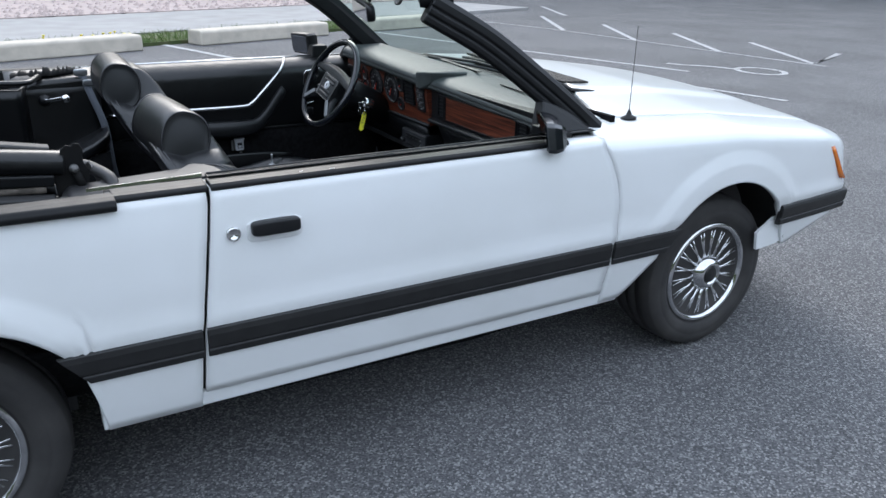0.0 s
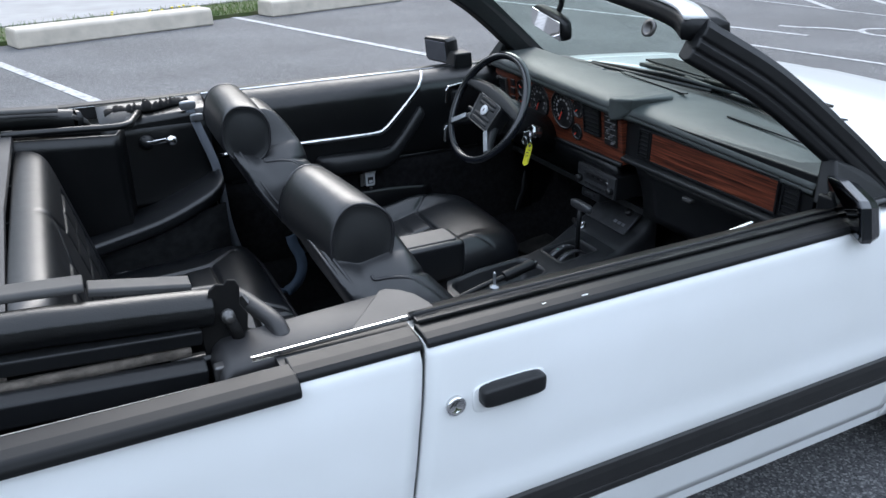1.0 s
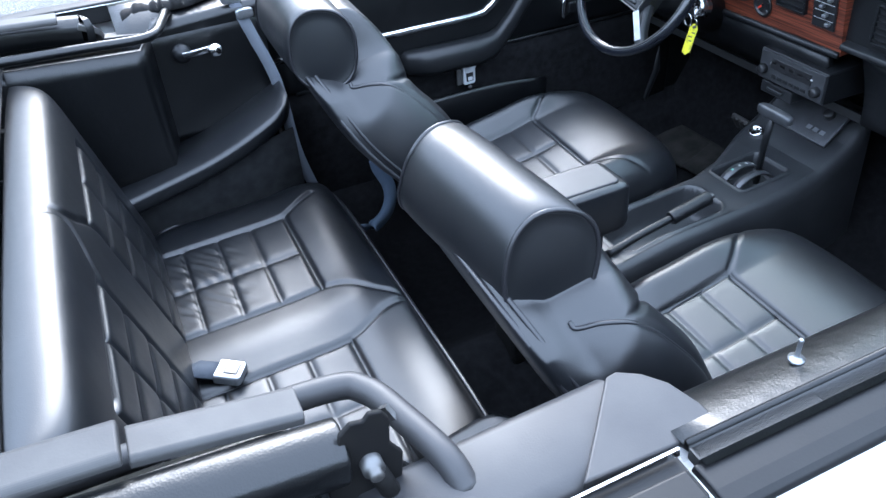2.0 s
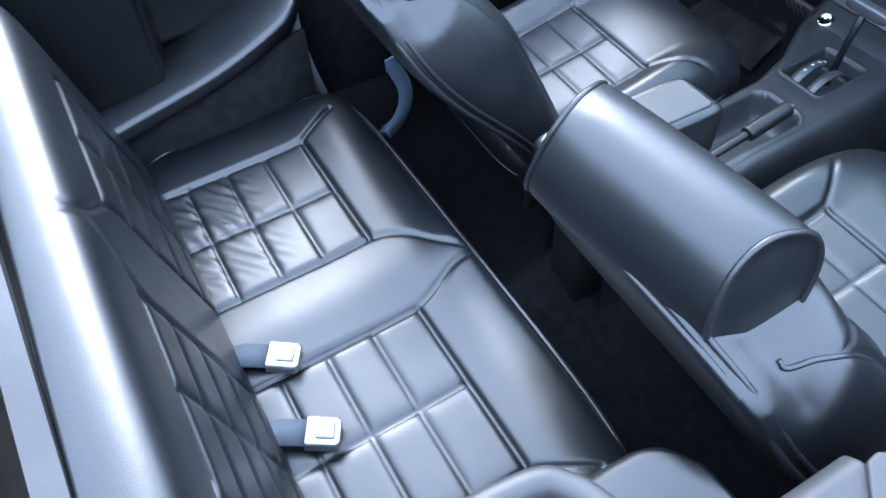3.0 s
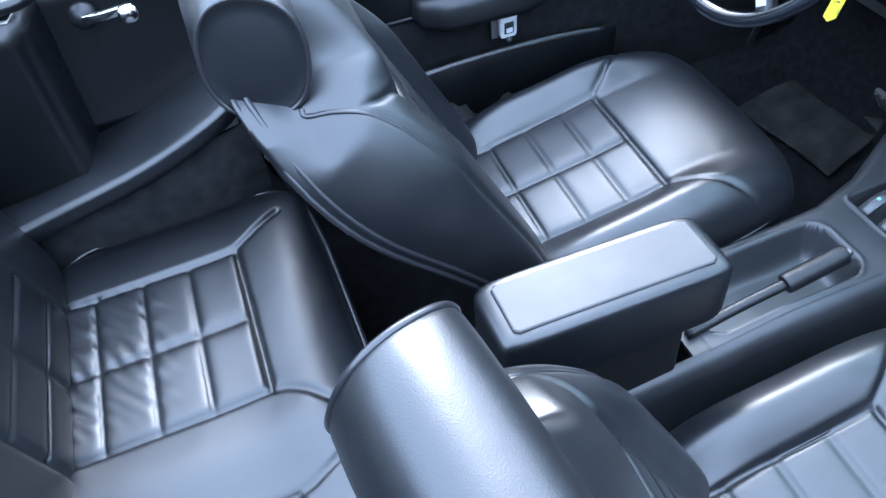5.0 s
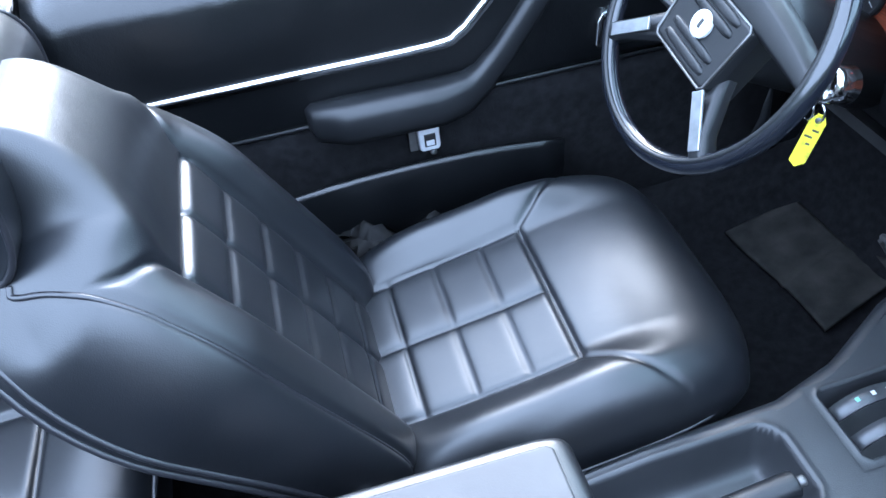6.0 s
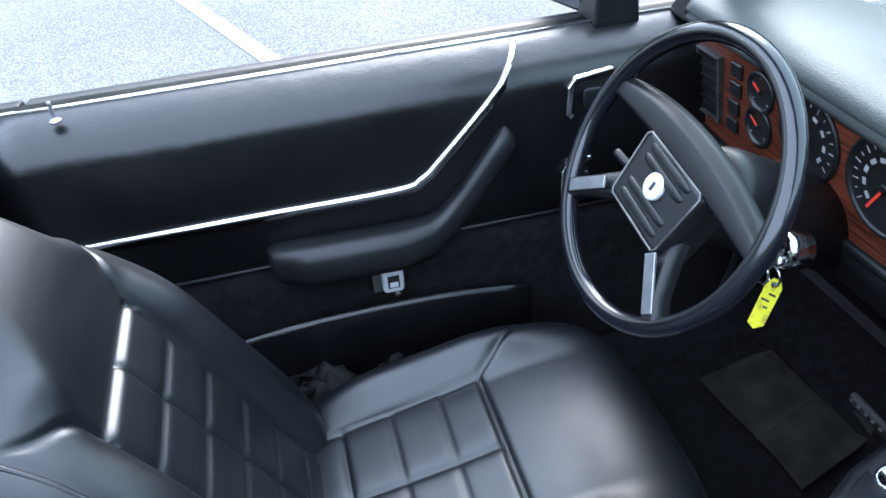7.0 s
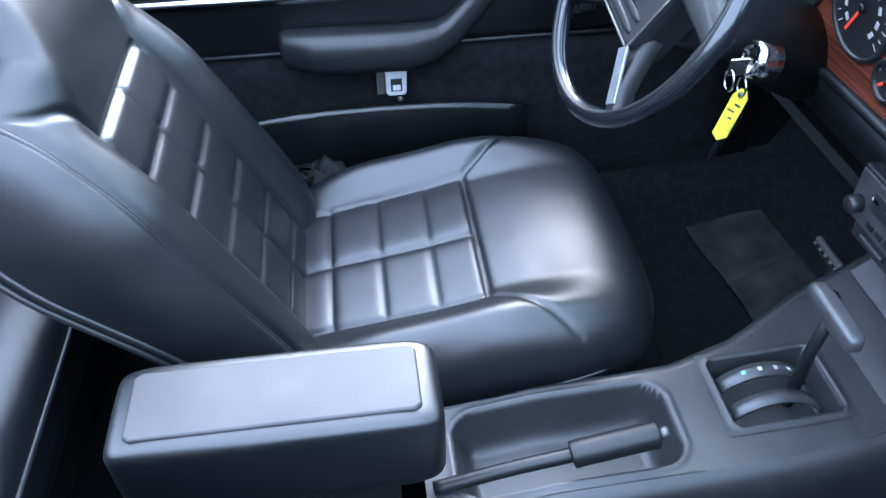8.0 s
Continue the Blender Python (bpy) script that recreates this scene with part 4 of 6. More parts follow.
def gauge(y, z, r, needle, ticks):
    m = TILT_FACE @ Matrix.Translation((0, y, z - 0.85)) @ Matrix.Rotation(radians(-90), 4, "Y")
    g = part("gauge", lathe([(r + 0.006, 0.0), (r + 0.006, 0.004), (r + 0.001, 0.006), (r, 0.003), (r - 0.003, 0.001), (0.002, 0.001)], 36, m), GAUGE, car, "round black dial")
    for i in range(ticks):
        a = radians(130 - 260 * i / (ticks - 1))
        t = m @ Matrix.Translation((math.cos(a) * r * 0.84, math.sin(a) * r * 0.84, 0.0018)) @ Matrix.Rotation(a, 4, "Z")
        part("dial_mark", box((0, 0, 0), (r * (0.16 if i % 2 == 0 else 0.09), 0.0014, 0.0006), t), WHITEMARK, g, smooth=False)
        if i % 2 == 0 and ticks > 9:
            part("dial_figure", box((-r * 0.26, 0, 0), (r * 0.10, r * 0.16, 0.0006), t), WHITEMARK, g, smooth=False)
    t = m @ Matrix.Rotation(radians(needle), 4, "Z")
    part("needle", box((r * 0.34, 0, 0.003), (r * 0.80, 0.0040, 0.001), t), RED, g, "red pointer", smooth=False)
    part("boss", lathe([(r * 0.11, 0.002), (r * 0.1, 0.005), (0.001, 0.0055)], 16, m), PLASTIC, g)
    return g


gauge(0.435, 0.872, 0.056, 150, 15)
gauge(0.292, 0.872, 0.060, 148, 19)
gauge(0.545, 0.893, 0.026, 60, 5)
gauge(0.547, 0.838, 0.026, 60, 5)
gauge(0.205, 0.895, 0.024, 130, 5)
gauge(0.215, 0.815, 0.022, 130, 5)


def vent(y0, y1, z0, z1, host, boxer, frame_mat=None):
    v = part("air_vent", boxer(y0, y1, z0, z1, 0.0, 0.004), GAUGE, car, "black louvred air vent", smooth=False)
    for a, b, c, d in ((y0 - 0.004, y0 + 0.001, z0 - 0.004, z1 + 0.004), (y1 - 0.001, y1 + 0.004, z0 - 0.004, z1 + 0.004), (y0, y1, z0 - 0.004, z0 + 0.001), (y0, y1, z1 - 0.001, z1 + 0.004)):
        part("vent_frame", boxer(a, b, c, d, 0.0, 0.010), frame_mat or PLASTIC, v, smooth=False, bevel=0.001)
    n = 6
    for i in range(n):
        z = z0 + (z1 - z0) * (i + 0.5) / n
        part("vane", boxer(y0, y1, z - 0.0022, z + 0.0022, 0.003, 0.008), PLASTIC, v, smooth=False)


vent(0.648, 0.706, 0.806, 0.908, cluster, face_box, DULLMETAL)
vent(0.088, 0.165, 0.835, 0.918, cluster, face_box)
for y, z in ((0.604, 0.905), (0.606, 0.874), (0.610, 0.843), (0.613, 0.812)):
    part("switch", face_box(y - 0.014, y + 0.014, z - 0.012, z + 0.012, 0.0, 0.006), GAUGE, cluster, "black rocker switch", smooth=False, bevel=0.003)
ctrl = part("heater_panel", face_box(0.004, 0.066, 0.815, 0.925, 0.0, 0.006), GAUGE, car, "black heater control panel with slide levers", smooth=False, bevel=0.003)
for i in range(5):
    part("lever", face_box(0.012 + 0.010 * (i % 3), 0.022 + 0.010 * (i % 3), 0.828 + 0.018 * i, 0.834 + 0.018 * i, 0.006, 0.016), BUCKLE, ctrl, smooth=False, bevel=0.001)
    part("scale_mark", face_box(0.008, 0.060, 0.8365 + 0.018 * i, 0.8375 + 0.018 * i, 0.006, 0.0068), WHITEMARK, ctrl, smooth=False)


def flat_box(y0, y1, z0, z1, d0, d1):
    return box((0.490 - (d0 + d1) / 2, (y0 + y1) / 2, (z0 + z1) / 2), (abs(d1 - d0), abs(y1 - y0), abs(z1 - z0)))


glove = part("passenger_panel", flat_box(-0.69, -0.02, 0.795, 0.945, -0.10, 0.0), PLASTIC, car, "black passenger dash panel", smooth=False, bevel=0.004)
part("wood_inlay", flat_box(-0.592, -0.142, 0.824, 0.906, 0.0, 0.005), WOOD, glove, "long wood-grain inlay", smooth=False, bevel=0.001)
for a, b, c, d in ((-0.597, -0.137, 0.906, 0.911), (-0.597, -0.137, 0.819, 0.824), (-0.597, -0.592, 0.824, 0.906), (-0.142, -0.137, 0.824, 0.906)):
    part("inlay_rim", flat_box(a, b, c, d, 0.0, 0.008), PLASTIC, glove, smooth=False, bevel=0.001)
vent(-0.655, -0.612, 0.83, 0.902, glove, flat_box)
vent(-0.132, -0.092, 0.83, 0.905, glove, flat_box)
part("lower_lip", loft([[Vector((x, y, z)) for x, z in ((0.49, 0.815), (0.47, 0.808), (0.468, 0.797), (0.49, 0.79))] for y in (-0.69, -0.03)]), PLASTIC, glove, smooth=False, bevel=0.004)
part("glovebox_lid", thick(sheet(lambda u, v: Vector((0.487 + 0.05 * u + 0.01 * math.sin(math.pi * u), -0.66 + 0.58 * v, 0.79 - 0.17 * u)), 6, 8), 0.02, (1, 0, 0)), PLASTIC, glove, "black glovebox lid")
part("glovebox_latch", box((0.496, -0.30, 0.755), (0.016, 0.036, 0.012)), DULLMETAL, glove, smooth=False, bevel=0.003)
part("knee_panel", thick(sheet(lambda u, v: Vector((0.478 + 0.02 * u + 0.22 * u * u, 0.0 + 0.71 * v, 0.765 - 0.22 * u)), 8, 10), 0.02, (1, 0, 0)), PLASTIC, car, "black knee panel under the instruments")
part("under_dash", thick(sheet(lambda u, v: Vector((0.54 + 0.2 * u, -0.70 + 1.42 * v, 0.62 - 0.10 * u)), 2, 8), 0.02, (0, 0, 1)), SEAL, car, smooth=False)
part("firewall", thick(sheet(lambda u, v: Vector((0.77, -0.72 + 1.44 * v, 0.35 + 0.57 * u)), 2, 6), 0.02, (1, 0, 0)), CARPET, car, smooth=False)
for s in (-1, 1):
    part("kick_panel", thick(sheet(lambda u, v: Vector((0.42 + 0.36 * u, s * 0.715, 0.34 + 0.46 * v)), 3, 3), 0.015, (0, s, 0)), VINYL, car, "black kick panel", smooth=False)
    part("sill_trim", sweep([(-0.58, s * 0.735, 0.30), (0.45, s * 0.735, 0.295), (0.56, s * 0.725, 0.33), (0.60, s * 0.715, 0.45), (0.60, s * 0.715, 0.62)], disc(0.014, 8)), PLASTIC, car, "black sill and door seal")
radio = part("radio", box((0.535, 0.072, 0.700), (0.14, 0.20, 0.075)), PLASTIC, car, "black car radio below the dash", smooth=False, bevel=0.004)
part("radio_face", box((0.464, 0.072, 0.700), (0.004, 0.192, 0.066)), FACEPLATE, radio, "grey radio faceplate", smooth=False, bevel=0.001)
part("radio_window", box((0.462, 0.072, 0.710), (0.004, 0.12, 0.026)), GAUGE, radio, smooth=False, bevel=0.001)
for y in (-0.008, 0.152):
    part("radio_knob", lathe([(0.012, 0), (0.011, 0.014), (0.009, 0.016), (0.001, 0.016)], 16, Matrix.Translation((0.462, y, 0.690)) @ Matrix.Rotation(radians(-90), 4, "Y")), GAUGE, radio, "small black radio knob")
for i in range(6):
    part("radio_key", box((0.463, 0.029 + 0.018 * i, 0.679), (0.006, 0.013, 0.008)), PLASTIC, radio, smooth=False, bevel=0.001)
for i in range(5):
    part("radio_mark", box((0.4605, 0.014 + 0.028 * i, 0.712), (0.001, 0.014, 0.004)), WHITEMARK, radio, smooth=False)

# ---- steering column and wheel ----
AXIS = radians(30.2)
SW = Matrix.Translation((0.2205, 0.350, 0.9096)) @ Matrix.Rotation(radians(-90) + AXIS, 4, "Y") @ Matrix.Rotation(radians(-90), 4, "Z") @ Matrix.Rotation(0.078, 4, "Y") @ Matrix.Rotation(0.032, 4, "X") @ Matrix.Translation((-0.018, -0.003, -0.018))
# local z points at the driver, local y up the wheel, local x to the driver's right
R_SW = 0.178
wheel_rim = part("steering_wheel", tube([Vector((R_SW * math.cos(a), R_SW * math.sin(a), 0)) for a in np.linspace(0, 2 * math.pi, 72, endpoint=False)], 0.0125, 12, True), GLOSSBLACK, car, "black four-pointed steering wheel with a padded hub", place=SW)
part("rim_ridge", tube([Vector(((R_SW - 0.003) * math.cos(a), (R_SW - 0.003) * math.sin(a), 0.0095)) for a in np.linspace(0, 2 * math.pi, 72, endpoint=False)], 0.0045, 6, True), PLASTIC, wheel_rim)
part("column", lathe([(0.062, -0.30), (0.062, -0.09), (0.055, -0.065), (0.03, -0.06)], 28, SW @ Matrix.Diagonal((1, 1, 1, 1))), PLASTIC, car, "black steering column shroud")
SPIN = Matrix.Rotation(radians(-9), 4, "Z")


def spoke(points, widths, depth):
    rings = []
    for (p, w) in zip(points, widths):
        p = Vector(p)
        d = Vector((p.x, p.y, 0)).normalized()
        side = Vector((-d.y, d.x, 0))
        rings.append([p + side * w - Vector((0, 0, depth)), p + side * w + Vector((0, 0, depth * 0.4)), p + side * w * 0.6 + Vector((0, 0, depth)), p - side * w * 0.6 + Vector((0, 0, depth)), p - side * w + Vector((0, 0, depth * 0.4)), p - side * w - Vector((0, 0, depth))])
    return loft(rings)


yoke = []
for x in np.linspace(-0.172, 0.172, 27):
    k = 1 - (x / 0.172) ** 2
    yc, w, zt = 0.030 + 0.018 * k, 0.014 + 0.010 * k, 0.003 + 0.004 * k
    yoke.append([Vector((x, yc + a * w, zt + b)) for a, b in ((-1, -0.024), (-1, -0.008), (-0.75, 0.0), (0.5, 0.0), (0.95, -0.010), (1, -0.026))])
part("yoke", loft(yoke), PLASTIC, wheel_rim, "broad black upper spoke", bevel=0.003, place=SPIN)
for a, w in ((222, 0.018), (318, 0.018)):
    c, d = math.cos(radians(a)), math.sin(radians(a))
    part("spoke", spoke([(c * 0.04, d * 0.04, -0.030), (c * 0.10, d * 0.10, -0.012), (c * 0.145, d * 0.145, 0.0), (c * 0.174, d * 0.174, 0.0)], [w * 1.5, w, w * 0.75, w * 0.8], 0.012), PLASTIC, wheel_rim, "black steering wheel spoke", place=SPIN, bevel=0.003)
    part("spoke_insert", box((0.128, 0, 0.0115), (0.072, 0.017, 0.004), SPIN @ Matrix.Rotation(radians(a), 4, "Z")), BUCKLE, wheel_rim, "bright metal spoke insert", smooth=False, bevel=0.001)
HUB = SPIN @ Matrix.Translation((0.004, -0.016, -0.016)) @ Matrix.Scale(0.92, 4)
part("hub_pad", loft([[Vector((x * k * 0.92, y * k * 0.88 + 0.002, z)) for x, y in ((-0.085, 0.048), (-0.077, 0.056), (0.077, 0.056), (0.085, 0.048), (0.078, -0.058), (0.070, -0.066), (-0.070, -0.066), (-0.078, -0.058))] for z, k in ((-0.03, 1.02), (0.008, 1.0), (0.020, 0.95), (0.024, 0.88))]), PLASTIC, wheel_rim, "padded black hub", place=HUB, smooth=False, bevel=0.003)
part("hub_rim", tube([Vector((x * 0.96, y * 0.92 + 0.002, 0.0235)) for x, y in ((-0.075, 0.044), (-0.069, 0.050), (0.069, 0.050), (0.075, 0.044), (0.069, -0.052), (0.063, -0.059), (-0.063, -0.059), (-0.069, -0.052))], 0.0022, 6, True), DULLMETAL, wheel_rim, "thin bright hub outline", place=HUB)
for y in (-0.038, -0.020, 0.020, 0.036):
    part("hub_rib", blob((0, y + 0.002, 0.022), (0.105, 0.014, 0.012), 4, 8), PLASTIC, wheel_rim, place=HUB)
part("hub_emblem", lathe([(0.0185, 0.022), (0.0185, 0.029), (0.016, 0.031), (0.001, 0.031)], 24, Matrix.Translation((0, 0.005, 0))), EMBLEM, wheel_rim, "round pale hub emblem", place=HUB)
part("emblem_mark", box((0.001, 0.006, 0.0312), (0.006, 0.013, 0.0012)), SEAL, wheel_rim, place=HUB, smooth=False, bevel=0.0005)
part("column_lever", tube(arc([(0.25, 0.43, 0.86), (0.24, 0.47, 0.865), (0.235, 0.50, 0.872)]), 0.006), PLASTIC, car, "black column stalk")
part("ignition_lock", lathe([(0.024, -0.03), (0.024, 0.0), (0.019, 0.006), (0.017, 0.002), (0.001, 0.002)], 24, Matrix.Translation((0.350, 0.288, 0.822)) @ Matrix.Rotation(radians(-75), 4, "Y")), CHROME, car, "chrome ignition lock on the column")
keyring = thing("key_ring", "key with a yellow tag hanging from the ignition lock", "keys", (0.345, 0.279, 0.818))
part("key", box((-0.012, 0, 0.0), (0.03, 0.003, 0.022)), CHROME, keyring, smooth=False, bevel=0.002)
part("ring", tube([Vector((-0.022, 0.012 * math.cos(a), -0.018 + 0.014 * math.sin(a))) for a in np.linspace(0, 6.283, 18, endpoint=False)], 0.0016, 6, True, (1, 0, 0)), CHROME, keyring, "split ring")
hang = Matrix.Translation((0.000, -0.002, -0.032)) @ Matrix.Rotation(radians(12), 4, "Y") @ Matrix.Rotation(radians(4), 4, "X") @ Matrix.Rotation(radians(42), 4, "Z")
part("tag", loft([[hang @ Vector((x, y * 0.72, z)) for y, z in ((-0.006, 0.0), (0.006, 0.0), (0.0135, -0.012), (0.0135, -0.072), (0.0, -0.078), (-0.0135, -0.068), (-0.0135, -0.010))] for x in (-0.0012, 0.0012)]), YELLOW, keyring, "bright yellow paper key tag", smooth=False)
part("eyelet", lathe([(0.004, -0.002), (0.005, 0.0), (0.004, 0.002)], 12, hang @ Matrix.Translation((0, 0, -0.008)) @ Matrix.Rotation(radians(90), 4, "Y")), DULLMETAL, keyring)
part("ring", tube([Vector((-0.002, 0.002 + 0.011 * math.cos(a), -0.030 + 0.013 * math.sin(a))) for a in np.linspace(0, 6.283, 18, endpoint=False)], 0.0016, 6, True, (1, 0, 0)), CHROME, keyring)
for i, (y, z, w) in enumerate(((-0.004, -0.022, 0.012), (0.003, -0.032, 0.014), (-0.002, -0.042, 0.008))):
    part("smudge", box((-0.0014, y * 0.7, z), (0.0006, w * 0.7, 0.003), hang), DULLMETAL, keyring, smooth=False)
pedal = part("brake_pedal", box((0, 0, 0), (0.012, 0.10, 0.055), Matrix.Translation((0.60, 0.30, 0.43)) @ Matrix.Rotation(radians(-35), 4, "Y")), RUBBER, car, "ribbed rubber brake pedal", smooth=False, bevel=0.006)
for i in range(6):
    part("rib", box((-0.008, -0.04 + 0.016 * i, 0), (0.005, 0.007, 0.05), Matrix.Translation((0.60, 0.30, 0.43)) @ Matrix.Rotation(radians(-35), 4, "Y")), RUBBER, pedal, smooth=False)


def heel_mat(u, v):
    x = 0.542 - 0.022 * v + u * (0.172 - 0.008 * v) + 0.004 * math.sin(5 * v + 2 * u)
    y = 0.348 + 0.299 * v + u * (0.051 - 0.031 * v)
    fold = -0.005 * math.exp(-((v - 0.42 - 0.06 * u) / 0.014) ** 2) * (u < 0.95)
    return Vector((x, y, lerp(floor_pts, x) + 0.019 + 0.002 * math.sin(6 * v + 3 * u) + fold))


tagged(part("floor_mat", thick(sheet(heel_mat, 24, 60), 0.006, (0, 0, -1)), MATRUB, None), "dusty dark rubber heel mat on the driver's carpet", "floor mat")


# ---- seats: padded, stitched and piped leather ----
def near_lines(x, y, lines):
    """Distance from the points to the nearest of the lines."""
    best = np.full(x.shape, 9.0)
    for line in lines:
        for (ax, ay), (bx, by) in zip(line, line[1:]):
            dx, dy = bx - ax, by - ay
            t = np.clip(((x - ax) * dx + (y - ay) * dy) / (dx * dx + dy * dy + 1e-9), 0, 1)
            best = np.minimum(best, np.hypot(x - ax - t * dx, y - ay - t * dy))
    return best


class Pad:
    """A stuffed cushion in its own plane: x along, y across, z out of it."""

    def __init__(self, length, width, height, seams=(), cells=(), taper=0.0, power=7, swell=None, under=0.4, corner=0.06, taper_from=-1.0, crown=0.0, wedge=0.0):
        self.L, self.W, self.T = length, width, height
        self.seams, self.cells = list(seams), list(cells)
        self.taper, self.power, self.swell, self.under, self.corner, self.taper_from, self.crown, self.wedge = taper, power, swell, under, corner, taper_from, crown, wedge

    def spread(self, a, b):
        f = np.clip((a - self.taper_from) / (1 - self.taper_from), 0, 1)
        wide = 1 - self.taper * f * f * (3 - 2 * f)
        return a * self.L / 2 * (1 - self.corner * b ** 4), b * self.W / 2 * wide * (1 - self.corner * np.abs(a) ** 5)

    def base(self, x):
        """The pad's edge line, brought forward towards its lower end by the wedge."""
        return self.wedge * smooth01((0.22 - x) / 0.42)

    def height(self, a, b, x, y):
        p = self.power
        full = np.clip((1 - np.abs(a) ** p) * (1 - np.abs(b) ** p), 0, 1) ** 0.45
        z = self.base(x) + (self.T - self.base(x)) * full
        if self.swell:
            z = z + self.swell(a, b, x, y) * full
        flat = full * full
        for x0, x1, y0, y1, xs, ys in self.cells:
            inside = (x > x0) & (x < x1) & (y > y0) & (y < y1)
            gx, gy = np.array([x0, *xs, x1]), np.array([y0, *ys, y1])
            ix, iy = np.clip(np.searchsorted(gx, x) - 1, 0, len(gx) - 2), np.clip(np.searchsorted(gy, y) - 1, 0, len(gy) - 2)
            tx = (x - gx[ix]) / (gx[ix + 1] - gx[ix]) * 2 - 1
            ty = (y - gy[iy]) / (gy[iy + 1] - gy[iy]) * 2 - 1
            puff = np.clip(1 - np.abs(tx) ** 7, 0, 1) ** 0.6 * np.clip(1 - np.abs(ty) ** 8, 0, 1) ** 0.6
            z = z + np.where(inside, -0.0065 + 0.0075 * puff, 0) * flat
        if self.seams:
            z = z - 0.006 * np.exp(-(near_lines(x, y, self.seams) / 0.0055) ** 2) * flat
        return z

    def raised(self, a, y, z):
        """The padding's end: its middle swells up into a neck by the crown, its shoulders stand back."""
        if not self.crown:
            return 0.0 * z
        neck = 1 - smooth01((np.abs(y) - 0.060) / 0.050)
        return neck * self.crown * np.clip(z, 0, None) * smooth01((a - 0.5) / 0.5) - (1 - neck) * 0.034 * smooth01(z / 0.05) * smooth01((a - 0.72) / 0.28)

    def mesh(self, name, place, nu=190, nv=160):
        u, v = np.sin(np.linspace(-1, 1, nu + 1) * np.pi / 2), np.sin(np.linspace(-1, 1, nv + 1) * np.pi / 2)
        u, v = 0.55 * u + 0.45 * np.linspace(-1, 1, nu + 1), 0.55 * v + 0.45 * np.linspace(-1, 1, nv + 1)
        a, b = np.meshgrid(u, v, indexing="ij")
        x, y = self.spread(a, b)
        top = self.height(a, b, x, y)
        low = self.base(x) - self.under * self.T * np.clip((1 - np.abs(a) ** 8) * (1 - np.abs(b) ** 8), 0, 1) ** 0.4
        m = np.array(place)
        pts = [np.stack([x + self.raised(a, y, z), y, z, np.ones_like(z)], -1).reshape(-1, 4) @ m.T for z in (top, low)]
        n = (nu + 1) * (nv + 1)
        idx = np.arange(n).reshape(nu + 1, nv + 1)
        q = np.stack([idx[:-1, :-1], idx[1:, :-1], idx[1:, 1:], idx[:-1, 1:]], -1).reshape(-1, 4)
        me = bpy.data.meshes.new(name)
        me.from_pydata(np.concatenate(pts)[:, :3].tolist(), [], np.concatenate([q, q[:, ::-1] + n]).tolist())
        bm = bmesh.new()
        bm.from_mesh(me)
        bmesh.ops.remove_doubles(bm, verts=bm.verts, dist=1e-5)
        bpy.data.meshes.remove(me)
        return bm

    def cord(self, line, place, r=0.0032, lift=-0.004):
        """Piping laid along a line on the pad."""
        pts = []
        for (ax, ay), (bx, by) in zip(line, line[1:]):
            k = max(2, int(math.hypot(bx - ax, by - ay) / 0.012))
            pts += [(ax + (bx - ax) * i / k, ay + (by - ay) * i / k) for i in range(k)]
        pts.append(line[-1])
        out = []
        for x, y in pts:
            a, b = x / (self.L / 2), y / (self.W / 2)
            for _ in range(6):
                gx, gy = self.spread(np.array(a), np.array(b))
                a, b = float(np.clip(a + (x - gx) / (self.L / 2), -0.999, 0.999)), float(np.clip(b + (y - gy) / (self.W / 2), -0.999, 0.999))
            z = float(self.height(np.array([a]), np.array([b]), np.array([x]), np.array([y]))[0])
            out.append(place @ Vector((x + float(self.raised(np.array(a), np.array(y), np.array(z))), y, z + lift)))
        return tube(out, r, 6)

    def rim(self, place, r=0.004, n=80, z=0.0):
        out = []
        for i in range(n):
            t = 2 * math.pi * i / n
            c, d = math.cos(t), math.sin(t)
            k = (abs(c) ** 9 + abs(d) ** 9) ** (-1 / 9)
            x, y = self.spread(np.array(c * k * 0.998), np.array(d * k * 0.998))
            out.append(place @ Vector((float(x) + float(self.raised(np.array(c * k), y, np.array(z))), float(y), z + float(self.base(float(x))))))
        return tube(out, r, 6, True)


def smooth01(t):
    t = np.clip(t, 0, 1)
    return t * t * (3 - 2 * t)


def crease(line, sharp=4):
    return [(p.x, p.y) for p in arc([(x, y, 0) for x, y in line], sharp)]


def both(line):
    return [line, [(x, -y) for x, y in line]]


